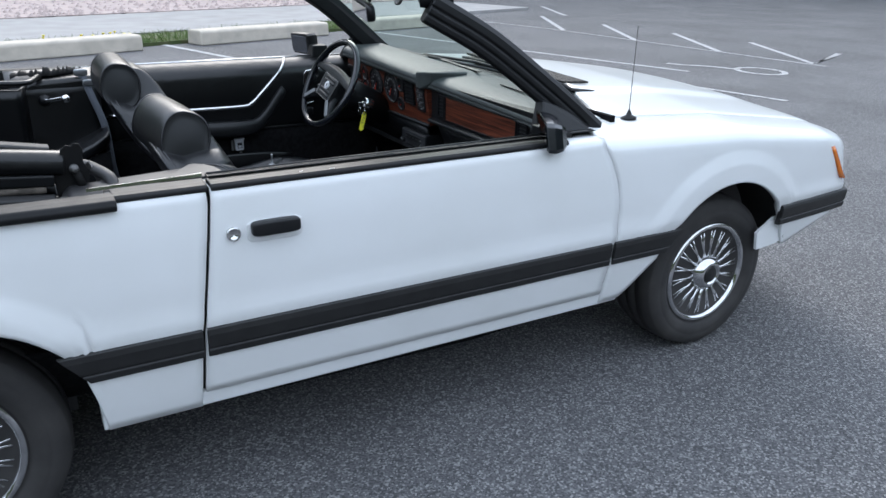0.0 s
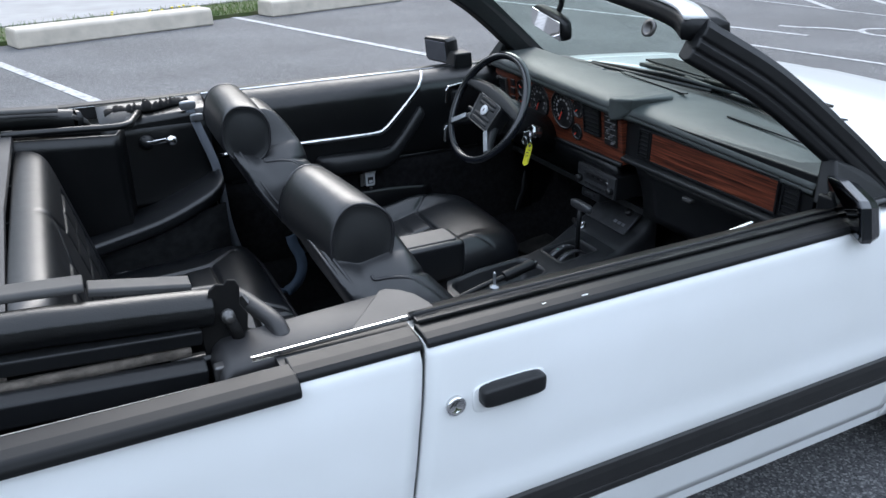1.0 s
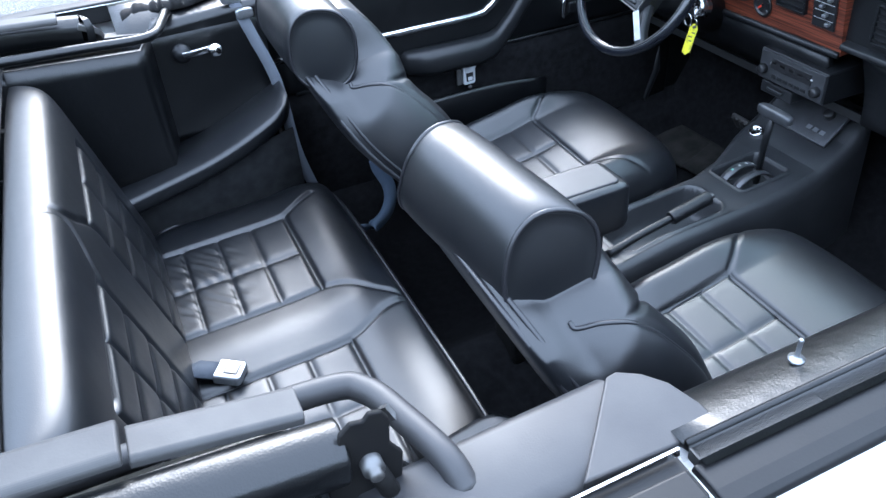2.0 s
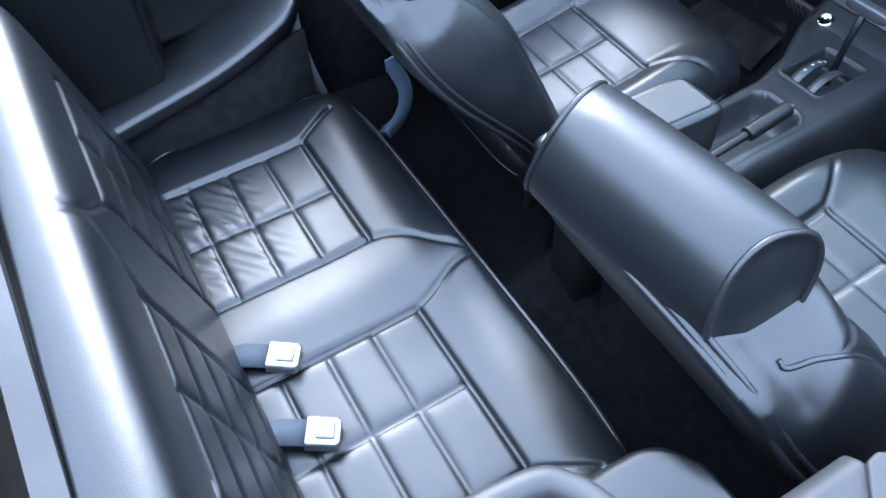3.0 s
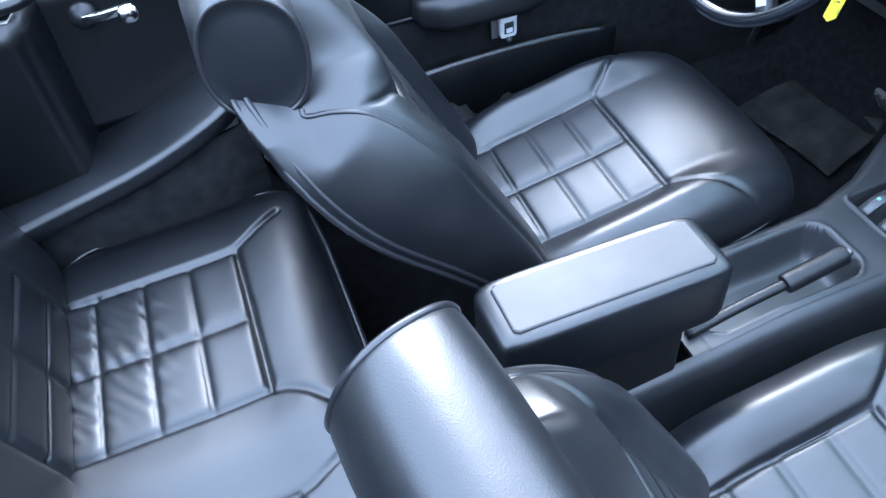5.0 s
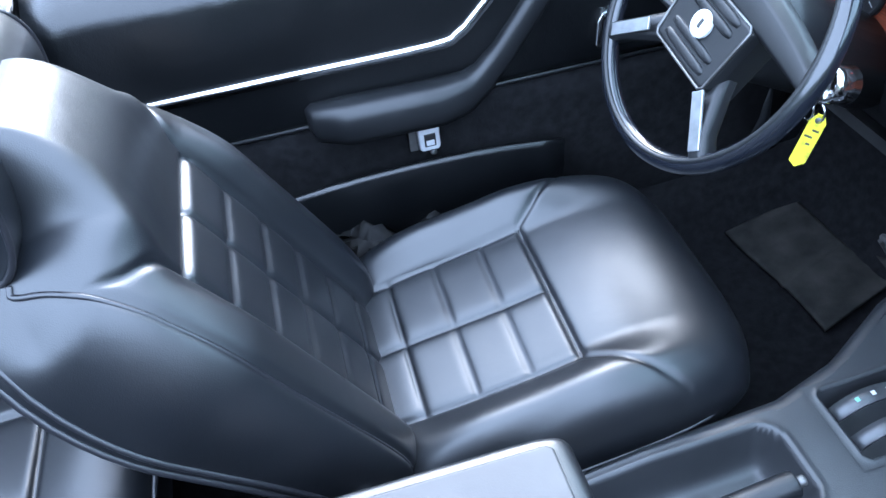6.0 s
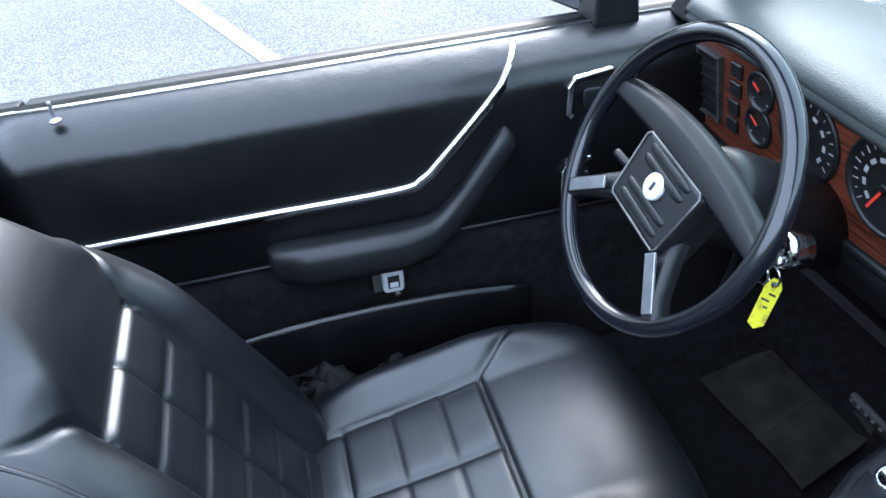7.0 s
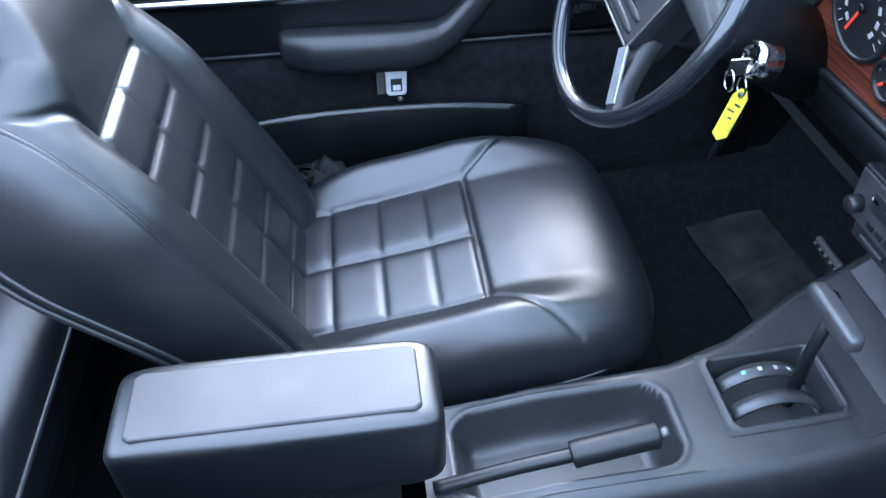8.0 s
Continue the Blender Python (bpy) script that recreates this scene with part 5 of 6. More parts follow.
def front_seat(at, label, recline, roll_at, roll_turn=0.0, roll_lean=0.0, neck=0.024):
    """One bucket seat with its roll headrest; roll_at is the middle of the roll in the seat's own space, roll_turn its turn on plan, roll_lean its lean to the front, neck how far the panel under it swells."""
    at = Matrix.Translation(at) @ Matrix.Translation((0, 0, 0.5)) @ Matrix.Rotation(ROLL, 4, "X") @ Matrix.Translation((0, 0, -0.5))
    base = part("front_seat", box((0.0, 0, 0.325), (0.36, 0.37, 0.16), at), MATTE, car, label, smooth=False, bevel=0.02)
    # cushion: a quilted middle, raised sides and a broad domed front
    lean = at @ Matrix.Translation((-0.030, 0, 0.437)) @ Matrix.Rotation(radians(-9), 4, "Y")
    q0, q1, qw = -0.262, 0.062, 0.136
    inner = [(-0.285, 0.118), (q0 + 0.15, 0.131), (q1, qw), (q1 + 0.030, qw + 0.020), (q1 + 0.075, qw + 0.058), (q1 + 0.105, qw + 0.088)]
    seams = both(inner) + [[(q1, -qw), (q1, qw)]]
    pad = Pad(0.595, 0.492, 0.078, seams, [(q0, q1, -qw + 0.004, qw - 0.004, [q1 - 0.226, q1 - 0.149, q1 - 0.072], [0.0])], power=6, corner=0.13, under=0.75,
              swell=lambda a, b, x, y: 0.046 * smooth01((np.abs(y) - 0.115) / 0.085) * smooth01((x + 0.30) / 0.22) * (1 - 0.75 * smooth01((x - 0.04) / 0.20)) + 0.010 * np.exp(-((x - 0.13) / 0.10) ** 2))
    part("cushion", pad.mesh("cushion", lean), LEATHER, base, "quilted black leather cushion")
    for line in both(inner):
        part("piping", pad.cord(line, lean, 0.0028), PIPING, base)
    part("piping", pad.cord([(q1, -qw), (q1, qw)], lean, 0.0022), PIPING, base)
    part("piping", pad.rim(lean, 0.0036, z=0.004), PIPING, base)
    # backrest: x runs up the back, z to the front
    up = radians(recline)
    along_back = Vector((-math.sin(up), 0, math.cos(up)))
    out = Vector((math.cos(up), 0, math.sin(up)))
    origin = Vector((-0.341, -0.012, 0.434)) + along_back * 0.247 - out * 0.035
    frame_m = Matrix(((along_back.x, 0, out.x, origin.x), (0, -1, 0, origin.y), (along_back.z, 0, out.z, origin.z), (0, 0, 0, 1)))
    back = at @ frame_m
    b0, b1, bw = -0.2735, 0.144, 0.110
    edge = crease([(-0.30, 0.112), (0.0, 0.112), (b1 - 0.02, bw), (b1 + 0.030, bw + 0.006), (b1 + 0.052, bw + 0.020), (b1 + 0.068, bw + 0.040), (b1 + 0.082, bw + 0.050), (b1 + 0.096, bw + 0.056)])
    shoulder = crease([(-0.25, 0.188), (-0.10, 0.192), (0.05, 0.192), (0.13, 0.184), (0.193, 0.174), (0.245, 0.166), (0.277, 0.157), (0.292, 0.151), (0.299, 0.141)])
    bseams = both(edge) + both(shoulder) + [[(b1, -bw), (b1, bw)]]
    bpad = Pad(0.648, 0.476, 0.147, bseams, [(b0, b1, -bw + 0.003, bw - 0.003, [b1 - 0.071 * i for i in (5, 4, 3, 2, 1)], [0.0])], taper=0.13, taper_from=0.2, power=7, corner=0.15, under=0.12, crown=0.56, wedge=0.085,
               swell=lambda a, b, x, y: 0.030 * smooth01((np.abs(y) - 0.100) / 0.05) * (1 - smooth01((x - 0.06) / 0.18)) * smooth01((x + 0.34) / 0.12) - 0.012 * smooth01((x - 0.17) / 0.10) * smooth01((np.abs(y) - 0.10) / 0.07) + neck * smooth01((x - 0.15) / 0.09) * (1 - smooth01((np.abs(y) - 0.10) / 0.06)))
    part("backrest", bpad.mesh("backrest", back), LEATHER, base, "quilted black leather backrest")
    for line in both(edge):
        part("piping", bpad.cord(line, back, 0.0028), PIPING, base)
    for line in both(shoulder):
        part("piping", bpad.cord(line, back, 0.0034, -0.002), PIPING, base)
    part("piping", bpad.cord([(b1, -bw), (b1, bw)], back, 0.0022), PIPING, base)
    part("piping", bpad.rim(back, 0.0040, z=0.010), PIPING, base)
    part("piping", bpad.rim(back, 0.0048, z=-0.004), PIPING, base)
    # headrest roll, its ends slanted: wider below and in front
    lie = at @ Matrix.Translation(roll_at) @ Matrix.Rotation(roll_turn, 4, "Z") @ Matrix.Rotation(roll_lean, 4, "Y")

    def roll_ring(y, k):
        ring = []
        for i in range(44):
            t = 2 * math.pi * i / 44
            cc, ss = math.cos(t), math.sin(t)
            ex = 0.0600 * math.copysign(abs(cc) ** 0.84, cc) * k
            ez = 0.0735 * math.copysign(abs(ss) ** 0.84, ss) * k
            ring.append(lie @ Vector((ex, y * (1 + (0.27 * ex - 0.14 * ez) / 0.14), ez)))
        return ring

    ends = ((0.0, 1.050), (0.06, 1.046), (0.10, 1.034), (0.128, 1.012), (0.135, 0.985), (0.138, 0.945), (0.1365, 0.90), (0.1375, 0.70), (0.139, 0.40), (0.1395, 0.15))
    part("headrest", loft([roll_ring(-y, k) for y, k in ends[:0:-1]] + [roll_ring(y, k) for y, k in ends]), LEATHER, base, "roll-shaped black leather headrest")
    for y in (-0.137, 0.137):
        part("piping", tube(roll_ring(y, 0.975), 0.0036, 6, True, (0, 1, 0)), PIPING, base)
    part("hinge_cover", box((-0.305, -0.245, 0.45), (0.10, 0.02, 0.10), at), PLASTIC, base, smooth=False, bevel=0.01)
    part("hinge_latch", box((-0.30, -0.250, 0.515), (0.03, 0.012, 0.03), at), BUCKLE, base, "bright seat hinge fitting", smooth=False, bevel=0.003)
    return base


front_seat((0.0, 0.354, 0.0), "driver's bucket seat in quilted black leather", 26.0, (-0.585, 0.006, 0.968), 0.0, 0.10)
front_seat((0.017, -0.385, -0.024), "passenger's bucket seat in quilted black leather", 26.0, (-0.567, 0.026, 0.955), 0.12, 0.30, 0.004)

def creases(x, y):
    """Loose diagonal wrinkles in the leather of the left rear place."""
    mask = smooth01((-0.01 - x) / 0.06) * smooth01((0.40 - y) / 0.05) * smooth01((y - 0.09) / 0.05)
    return mask * (0.0007 * np.sin((0.85 * x + 0.52 * y) * 300 + 2.2 * np.sin(y * 41)) + 0.0005 * np.sin((0.6 * x + 0.8 * y) * 170 + 1.7 * np.sin(x * 60)))


# rear bench
RS = Matrix.Translation((-0.785, 0.0, 0.468)) @ Matrix.Rotation(radians(-2), 4, "Y")
fr = 0.088
rs_cells, rs_seams, rs_middle = [], [], []
for s in (-1, 1):
    outer, mid, inn = (0.378, 0.224, 0.078) if s > 0 else (-0.402, -0.245, -0.088)
    ys = sorted((inn, outer))
    rs_cells.append((-0.225, fr, ys[0], ys[1], [-0.148, -0.071, 0.005], [mid]))
    middle_seam = crease([(-0.215, inn), (0.0, inn), (fr, inn), (0.135, inn * 0.75 - 0.006), (0.175, inn * 0.35 - 0.020), (0.214, -0.028 + s * 0.010)])
    rs_middle.append(middle_seam)
    rs_seams += [[(-0.215, outer), (fr, outer), (0.17, outer + s * 0.05)], [(fr, outer), (fr, inn)], middle_seam]
bench = part("rear_bench", box((-0.79, 0, 0.39), (0.42, 1.0, 0.14)), CARPET, car, "two-place rear bench in quilted black leather", smooth=False, bevel=0.02)
rpad = Pad(0.465, 1.05, 0.062, rs_seams, rs_cells, power=18, corner=0.035, under=1.0, swell=lambda a, b, x, y: 0.012 * np.exp(-((x - 0.15) / 0.06) ** 2) + 0.010 * np.exp(-(y / 0.07) ** 2) + creases(x, y))
part("cushion", rpad.mesh("cushion", RS, 150, 260), LEATHER, bench, "wrinkled quilted leather cushion")
for line in rs_middle:
    part("piping", rpad.cord(line, RS, 0.0026), PIPING, bench)
part("piping", rpad.rim(RS, 0.0045, 160, 0.040), PIPING, bench)
up = radians(14)
ab, ob_ = Vector((-math.sin(up), 0, math.cos(up))), Vector((math.cos(up), 0, math.sin(up)))
o = Vector((-1.093, 0, 0.7235)) - ab * 0.0225
RB = Matrix(((ab.x, 0, ob_.x, o.x), (0, -1, 0, 0), (ab.z, 0, ob_.z, o.z), (0, 0, 0, 1)))
rb_cells, rb_seams = [], []
for s in (-1, 1):
    # y runs the other way on the backrest
    outer, mid, inn = (0.395, 0.250, 0.112) if s > 0 else (-0.365, -0.210, -0.060)
    ys = sorted((inn, outer))
    rb_cells.append((-0.2155, 0.1205, ys[0], ys[1], [-0.1475, -0.0795, -0.0115, 0.0565], [mid]))
    rb_seams += [[(-0.2155, outer), (0.1205, outer)], [(0.1205, outer), (0.1205, inn)], crease([(-0.2155, inn), (0.0475, inn), (0.1005, inn), (0.1325, inn - s * 0.022), (0.1605, inn - s * 0.055), (0.190, inn - s * 0.078), (0.215, inn - s * 0.080)])]
bpad2 = Pad(0.455, 1.05, 0.07, rb_seams, rb_cells, power=14, corner=0.03, under=0.2)
part("backrest", bpad2.mesh("backrest", RB, 150, 260), LEATHER, bench, "quilted black leather rear backrest")
for line in rb_seams[2::3]:
    part("piping", bpad2.cord(line, RB, 0.0026), PIPING, bench)
for x, y, turn in ((-0.920, -0.070, -32), (-0.920, -0.215, -30)):
    m = Matrix.Translation((x, y, 0.534)) @ Matrix.Rotation(radians(turn), 4, "Z") @ Matrix.Rotation(radians(6), 4, "Y")
    bk = part("seat_belt_buckle", loft([[m @ Vector((u * 0.9, v * k * 0.9, w)) for u, v in ((-0.024, -0.026), (0.024, -0.026), (0.03, -0.02), (0.03, 0.02), (0.024, 0.026), (-0.024, 0.026))] for w, k in ((0.0, 1.0), (0.014, 1.0), (0.018, 0.86))]), BUCKLE, car, "square bright seat belt buckle with push button", smooth=False, bevel=0.002)
    part("button", box((0.006, 0, 0.018), (0.026, 0.026, 0.004), m), DULLMETAL, bk, smooth=False, bevel=0.002)
    part("strap", sweep([m @ Vector((-0.02, 0, 0.008)), m @ Vector((-0.06, 0, 0.006)), m @ Vector((-0.10, 0, -0.02))], [(-0.02, -0.002), (0.02, -0.002), (0.02, 0.002), (-0.02, 0.002)]), GREYWEB, bk, "blue-grey belt webbing")

# ---- centre console ----
def lerp_rows(rows, x):
    xs = [r[0] for r in rows]
    return [float(np.interp(x, xs, [r[k] for r in rows])) for k in range(1, len(rows[0]))]


CON = [(-0.30, -0.075, 0.085, 0.42), (-0.06, -0.080, 0.098, 0.455), (0.05, -0.082, 0.102, 0.475), (0.24, -0.082, 0.106, 0.485), (0.34, -0.080, 0.135, 0.490), (0.46, -0.070, 0.20, 0.500), (0.56, -0.06, 0.215, 0.545), (0.62, -0.05, 0.21, 0.60)]
rings = []
for x in np.linspace(-0.30, 0.62, 40):
    a, b, z = lerp_rows(CON, x)
    rings.append([Vector((x, a - 0.02, 0.2)), Vector((x, a - 0.004, z - 0.04)), Vector((x, a, z - 0.012)), Vector((x, a + 0.012, z)), Vector((x, a + 0.02, z + 0.001))] + [Vector((x, b - 0.02, z + 0.001)), Vector((x, b - 0.012, z)), Vector((x, b, z - 0.012)), Vector((x, b + 0.004, z - 0.04)), Vector((x, b + 0.02, 0.2))])
console = part("centre_console", loft([r[:5] for r in rings], False, False), CONSOLE, car, "moulded dark grey plastic centre console")
part("console_side", loft([r[5:] for r in rings], False, False), CONSOLE, console)


def deck(x0, x1, holes):
    """The console's top deck with rectangular openings cut through it."""
    xs = sorted({x0, x1, *[h[0] for h in holes], *[h[1] for h in holes]})
    bm = bmesh.new()
    for xa, xb in zip(xs, xs[1:]):
        for k in range(4):
            u0, u1 = xa + (xb - xa) * k / 4, xa + (xb - xa) * (k + 1) / 4
            cut = [h for h in holes if h[0] <= xa and h[1] >= xb]
            for side in ((0, 1),) if not cut else ((0, None), (None, 1)):
                quad = []
                for x in (u0, u1):
                    a, b, z = lerp_rows(CON, x)
                    y0 = a + 0.02 if side[0] == 0 else cut[0][3]
                    y1 = b - 0.02 if side[1] == 1 else cut[0][2]
                    quad.append((Vector((x, y0, z + 0.001)), Vector((x, y1, z + 0.001))))
                bm.faces.new([bm.verts.new(p) for p in (quad[0][0], quad[1][0], quad[1][1], quad[0][1])])
    bmesh.ops.remove_doubles(bm, verts=bm.verts, dist=1e-4)
    return thick(bm, 0.008, (0, 0, -1))


TRAY, GATE = (-0.06, 0.215, -0.050, 0.076), (0.285, 0.425, -0.012, 0.092)
part("console_top", deck(-0.10, 0.60, [TRAY, GATE]), CONSOLE, console, smooth=False)
def bowl(x0, x1, y0, y1, deep, soft, lip):
    """A rounded recess let into the deck, with a raised soft lip."""
    def f(u, v):
        x, y = x0 - lip + (x1 - x0 + 2 * lip) * u, y0 - lip + (y1 - y0 + 2 * lip) * v
        qx, qy = abs(x - (x0 + x1) / 2) - (x1 - x0) / 2 + soft, abs(y - (y0 + y1) / 2) - (y1 - y0) / 2 + soft
        inside = soft - (math.hypot(max(qx, 0), max(qy, 0)) + min(max(qx, qy), 0))
        z = lerp_rows(CON, x)[2] + 0.0025
        k = min(1.0, max(0.0, inside / soft))
        return Vector((x, y, z + 0.003 * math.exp(-(inside / 0.005) ** 2) - deep * (1 - (1 - k) ** 2.2) if inside > 0 else z + 0.003 * math.exp(-(inside / 0.005) ** 2)))
    return sheet(f, 60, 40)


part("tray", bowl(*TRAY, 0.062, 0.034, 0.012), CONSOLE, console, "rounded open tray for the handbrake")
part("gate_well", bowl(*GATE, 0.045, 0.010, 0.012), CONSOLE, console, "recess round the gear quadrant")
for y, w in ((0.062, 0.022), (0.018, 0.020)):
    drum = []
    for i in range(13):
        t = radians(35 + 110 * i / 12)
        drum.append([Vector((0.352 + 0.072 * math.cos(t), yy, 0.434 + 0.068 * math.sin(t))) for yy in (y - w / 2, y + w / 2)])
    part("gear_quadrant", thick(loft(drum, False, False), 0.004), FACEPLATE, console, "grey curved gear quadrant")
for i, c in enumerate((WHITEMARK, WHITEMARK, WHITEMARK, GREENMARK)):
    t = radians(62 + 17 * i)
    part("gear_mark", box((0, 0, 0), (0.005, 0.006, 0.001), Matrix.Translation((0.352 + 0.0725 * math.cos(t), 0.062, 0.434 + 0.0685 * math.sin(t))) @ Matrix.Rotation(radians(90) - t, 4, "Y")), c, console, smooth=False)
part("gate_plate", box((0.436, 0.04, 0.496), (0.016, 0.085, 0.006)), DULLMETAL, console, smooth=False, bevel=0.002)
lever = part("gear_lever", tube([(0.385, 0.040, 0.45), (0.372, 0.025, 0.57), (0.366, 0.012, 0.650)], 0.0075, 10), PLASTIC, car, "automatic gear lever with a grey T-handle")
part("lever_grip", blob((0.366, 0.008, 0.655), (0.024, 0.098, 0.026), 4, 12), FACEPLATE, lever, "dull grey T-handle")
brake = part("handbrake", tube(arc([(-0.09, -0.024, 0.455), (0.0, -0.024, 0.478), (0.085, -0.024, 0.494)]), 0.009, 10), PLASTIC, car, "black handbrake lever")
part("grip", sweep([(0.075, -0.024, 0.492), (0.085, -0.024, 0.495), (0.165, -0.024, 0.512), (0.178, -0.024, 0.514)], disc(0.0165, 14)), PLASTIC, brake, "grooved black handbrake grip", bevel=0.003)
part("release_button", lathe([(0.007, 0), (0.007, 0.01), (0.005, 0.012)], 12, Matrix.Translation((0.178, -0.024, 0.514)) @ Matrix.Rotation(radians(78), 4, "Y")), DULLMETAL, brake)
lighter = part("cigar_lighter", lathe([(0.019, 0), (0.019, 0.008), (0.014, 0.011), (0.012, 0.008), (0.001, 0.008)], 24, Matrix.Translation((0.482, 0.156, 0.508)) @ Matrix.Rotation(radians(-25), 4, "Y")), CHROME, console, "chrome-ringed lighter socket")
part("switch_plate", box((0, 0, 0), (0.10, 0.20, 0.008), Matrix.Translation((0.560, 0.085, 0.566)) @ Matrix.Rotation(radians(-40), 4, "Y")), FACEPLATE, console, "dark grey slanted switch panel", smooth=False, bevel=0.003)
for i in range(3):
    part("plate_mark", box((0, 0, 0), (0.010, 0.013, 0.003), Matrix.Translation((0.540, 0.012 + 0.020 * i, 0.5555)) @ Matrix.Rotation(radians(-40), 4, "Y")), BUCKLE, console, smooth=False)
part("switch_knob", lathe([(0.014, 0), (0.013, 0.012), (0.010, 0.014), (0.001, 0.014)], 18, Matrix.Translation((0.575, 0.030, 0.585)) @ Matrix.Rotation(radians(-40), 4, "Y")), GAUGE, console, "round black knob")
ash = part("ashtray", box((0.53, 0.13, 0.630), (0.08, 0.10, 0.03)), CONSOLE, car, "black ashtray drawer below the radio", smooth=False, bevel=0.005)
part("pull", box((0.488, 0.13, 0.632), (0.010, 0.05, 0.008)), FACEPLATE, ash, smooth=False, bevel=0.003)
rest = part("console_armrest", blob((-0.245, -0.021, 0.610), (0.335, 0.118, 0.115), 9, 20), LEATHER, car, "padded black armrest box between the seats")
# lid in grey vinyl: the sheen of its dark top is put into the colour
part("lid_plate", loft([[Vector((-0.245 + x * k, -0.021 + y * k2, z)) for x, y in ((-0.145, -0.036), (-0.138, -0.042), (0.138, -0.042), (0.145, -0.036), (0.145, 0.036), (0.138, 0.042), (-0.138, 0.042), (-0.145, 0.036))] for z, k, k2 in ((0.660, 1, 1), (0.6685, 1, 1), (0.6705, 0.985, 0.95))]), GREYVINYL, rest, "flat padded lid, greyed to carry its glossy sheen", smooth=False, bevel=0.002)
part("pedestal", box((-0.24, -0.02, 0.42), (0.22, 0.09, 0.30)), MATTE, rest, smooth=False, bevel=0.01)

# ---- rear quarter trims, top well and folded top ----
for s in (-1, 1):
    ledge = [(-1.06, 0.47, 0.610), (-0.95, 0.485, 0.625), (-0.80, 0.495, 0.655), (-0.68, 0.500, 0.700), (-0.625, 0.515, 0.725), (-0.600, 0.56, 0.738)]
    rings = [[Vector((x, s * 0.69, z - 0.05)), Vector((x, s * 0.69, z + 0.014)), Vector((x, s * (y + 0.06), z + 0.008)), Vector((x, s * (y + 0.014), z + 0.003)), Vector((x, s * (y + 0.003), z - 0.001)), Vector((x, s * y, z - 0.008)), Vector((x, s * (y + 0.003), z - 0.034)), Vector((x, s * (y + 0.02), z - 0.045))] for x, y, z in [(p.x, p.y, p.z) for p in arc(ledge, 5)]]
    trim = part("quarter_trim", loft(rings), LEATHER, car, "black rear quarter trim with an armrest ledge")
    part("lower_carpet", thick(sheet(lambda u, v: Vector((-1.06 + 0.45 * u, s * 0.518, 0.32 + (0.26 + 0.09 * u) * v)), 4, 3), 0.01, (0, s, 0)), GREYCARPET, trim)
    # recessed forward panel that carries the winder
    def forward(u, v, s=s):
        x = -0.92 + 0.315 * u
        return Vector((x, s * (0.635 + 0.02 * v + (0.10 if s > 0 else 0.0) * max(0, v - 0.86) / 0.14), 0.64 + (0.29 if s > 0 else 0.24) * v))
    part("upper_panel", settle(thick(sheet(forward, 8, 16), 0.02, (0, s, 0))), VINYL, trim, "black vinyl panel round the window winder")
    # padded panel in front of the top well, with a rolled top edge
    def well(u, v, s=s):
        x = -1.16 + 0.305 * u
        y = 0.545 + 0.11 * smooth01((u - 0.90) / 0.10)
        return Vector((x, s * float(y), 0.60 + 0.295 * v + 0.02 * (1 - u)))
    part("well_panel", settle(thick(sheet(well, 20, 8), 0.015, (0, s, 0))), VINYL, trim, "black padded panel before the top well")
    fx = 0.0 if s > 0 else 0.055
    roll = arc([(-1.17, s * 0.548, 0.935), (-1.0, s * 0.545, 0.928), (-0.89 + fx, s * 0.545, 0.922), (-0.848 + fx, s * 0.565, 0.920), (-0.826 + fx, s * 0.62, 0.920), (-0.808 + fx, s * 0.68, 0.918), (-0.802 + fx, s * 0.71, 0.90)], 6)
    part("rolled_edge", settle(tube(roll, 0.015 if s < 0 else 0.010, 12)), GREYVINYL if s < 0 else VINYL, trim, "rolled vinyl edge of the top well")
    if s < 0:
        continue
    wz = 0.86
    crank = part("window_winder", lathe([(0.022, 0), (0.022, 0.008), (0.012, 0.02), (0.001, 0.022)], 20, Matrix.Translation((-0.80, s * 0.640, wz)) @ Matrix.Rotation(radians(90 * s), 4, "X")), PLASTIC, car, "chrome window winder")
    part("winder_arm", sweep([(-0.80, s * 0.622, wz), (-0.77, s * 0.612, wz + 0.004), (-0.735, s * 0.608, wz + 0.008)], [(-0.005, -0.007), (0.005, -0.007), (0.005, 0.007), (-0.005, 0.007)]), CHROME, crank, bevel=0.002)
    part("winder_knob", blob((-0.732, s * 0.590, wz + 0.008), (0.032, 0.026, 0.030), 2.4, 10), CHROME, crank)
    # seat belt from the shoulder guide to the floor
    part("seat_belt", sweep(arc([(-0.66, s * 0.66, 0.945), (-0.635, s * 0.645, 0.86), (-0.605, s * 0.63, 0.74), (-0.595, s * 0.61, 0.56), (-0.56, s * 0.60, 0.40)]), [(-0.013, -0.0015), (0.013, -0.0015), (0.013, 0.0015), (-0.013, 0.0015)], up=(0, 1, 0)), WEBBING, car, "grey seat belt webbing")
    guide = part("belt_guide", blob((-0.662, s * 0.662, 0.952), (0.05, 0.016, 0.028), 4, 10), BUCKLE, car, "bright seat belt guide")
    part("belt_guide_lower", blob((-0.642, s * 0.648, 0.915), (0.04, 0.012, 0.024), 4, 10), BUCKLE, guide)
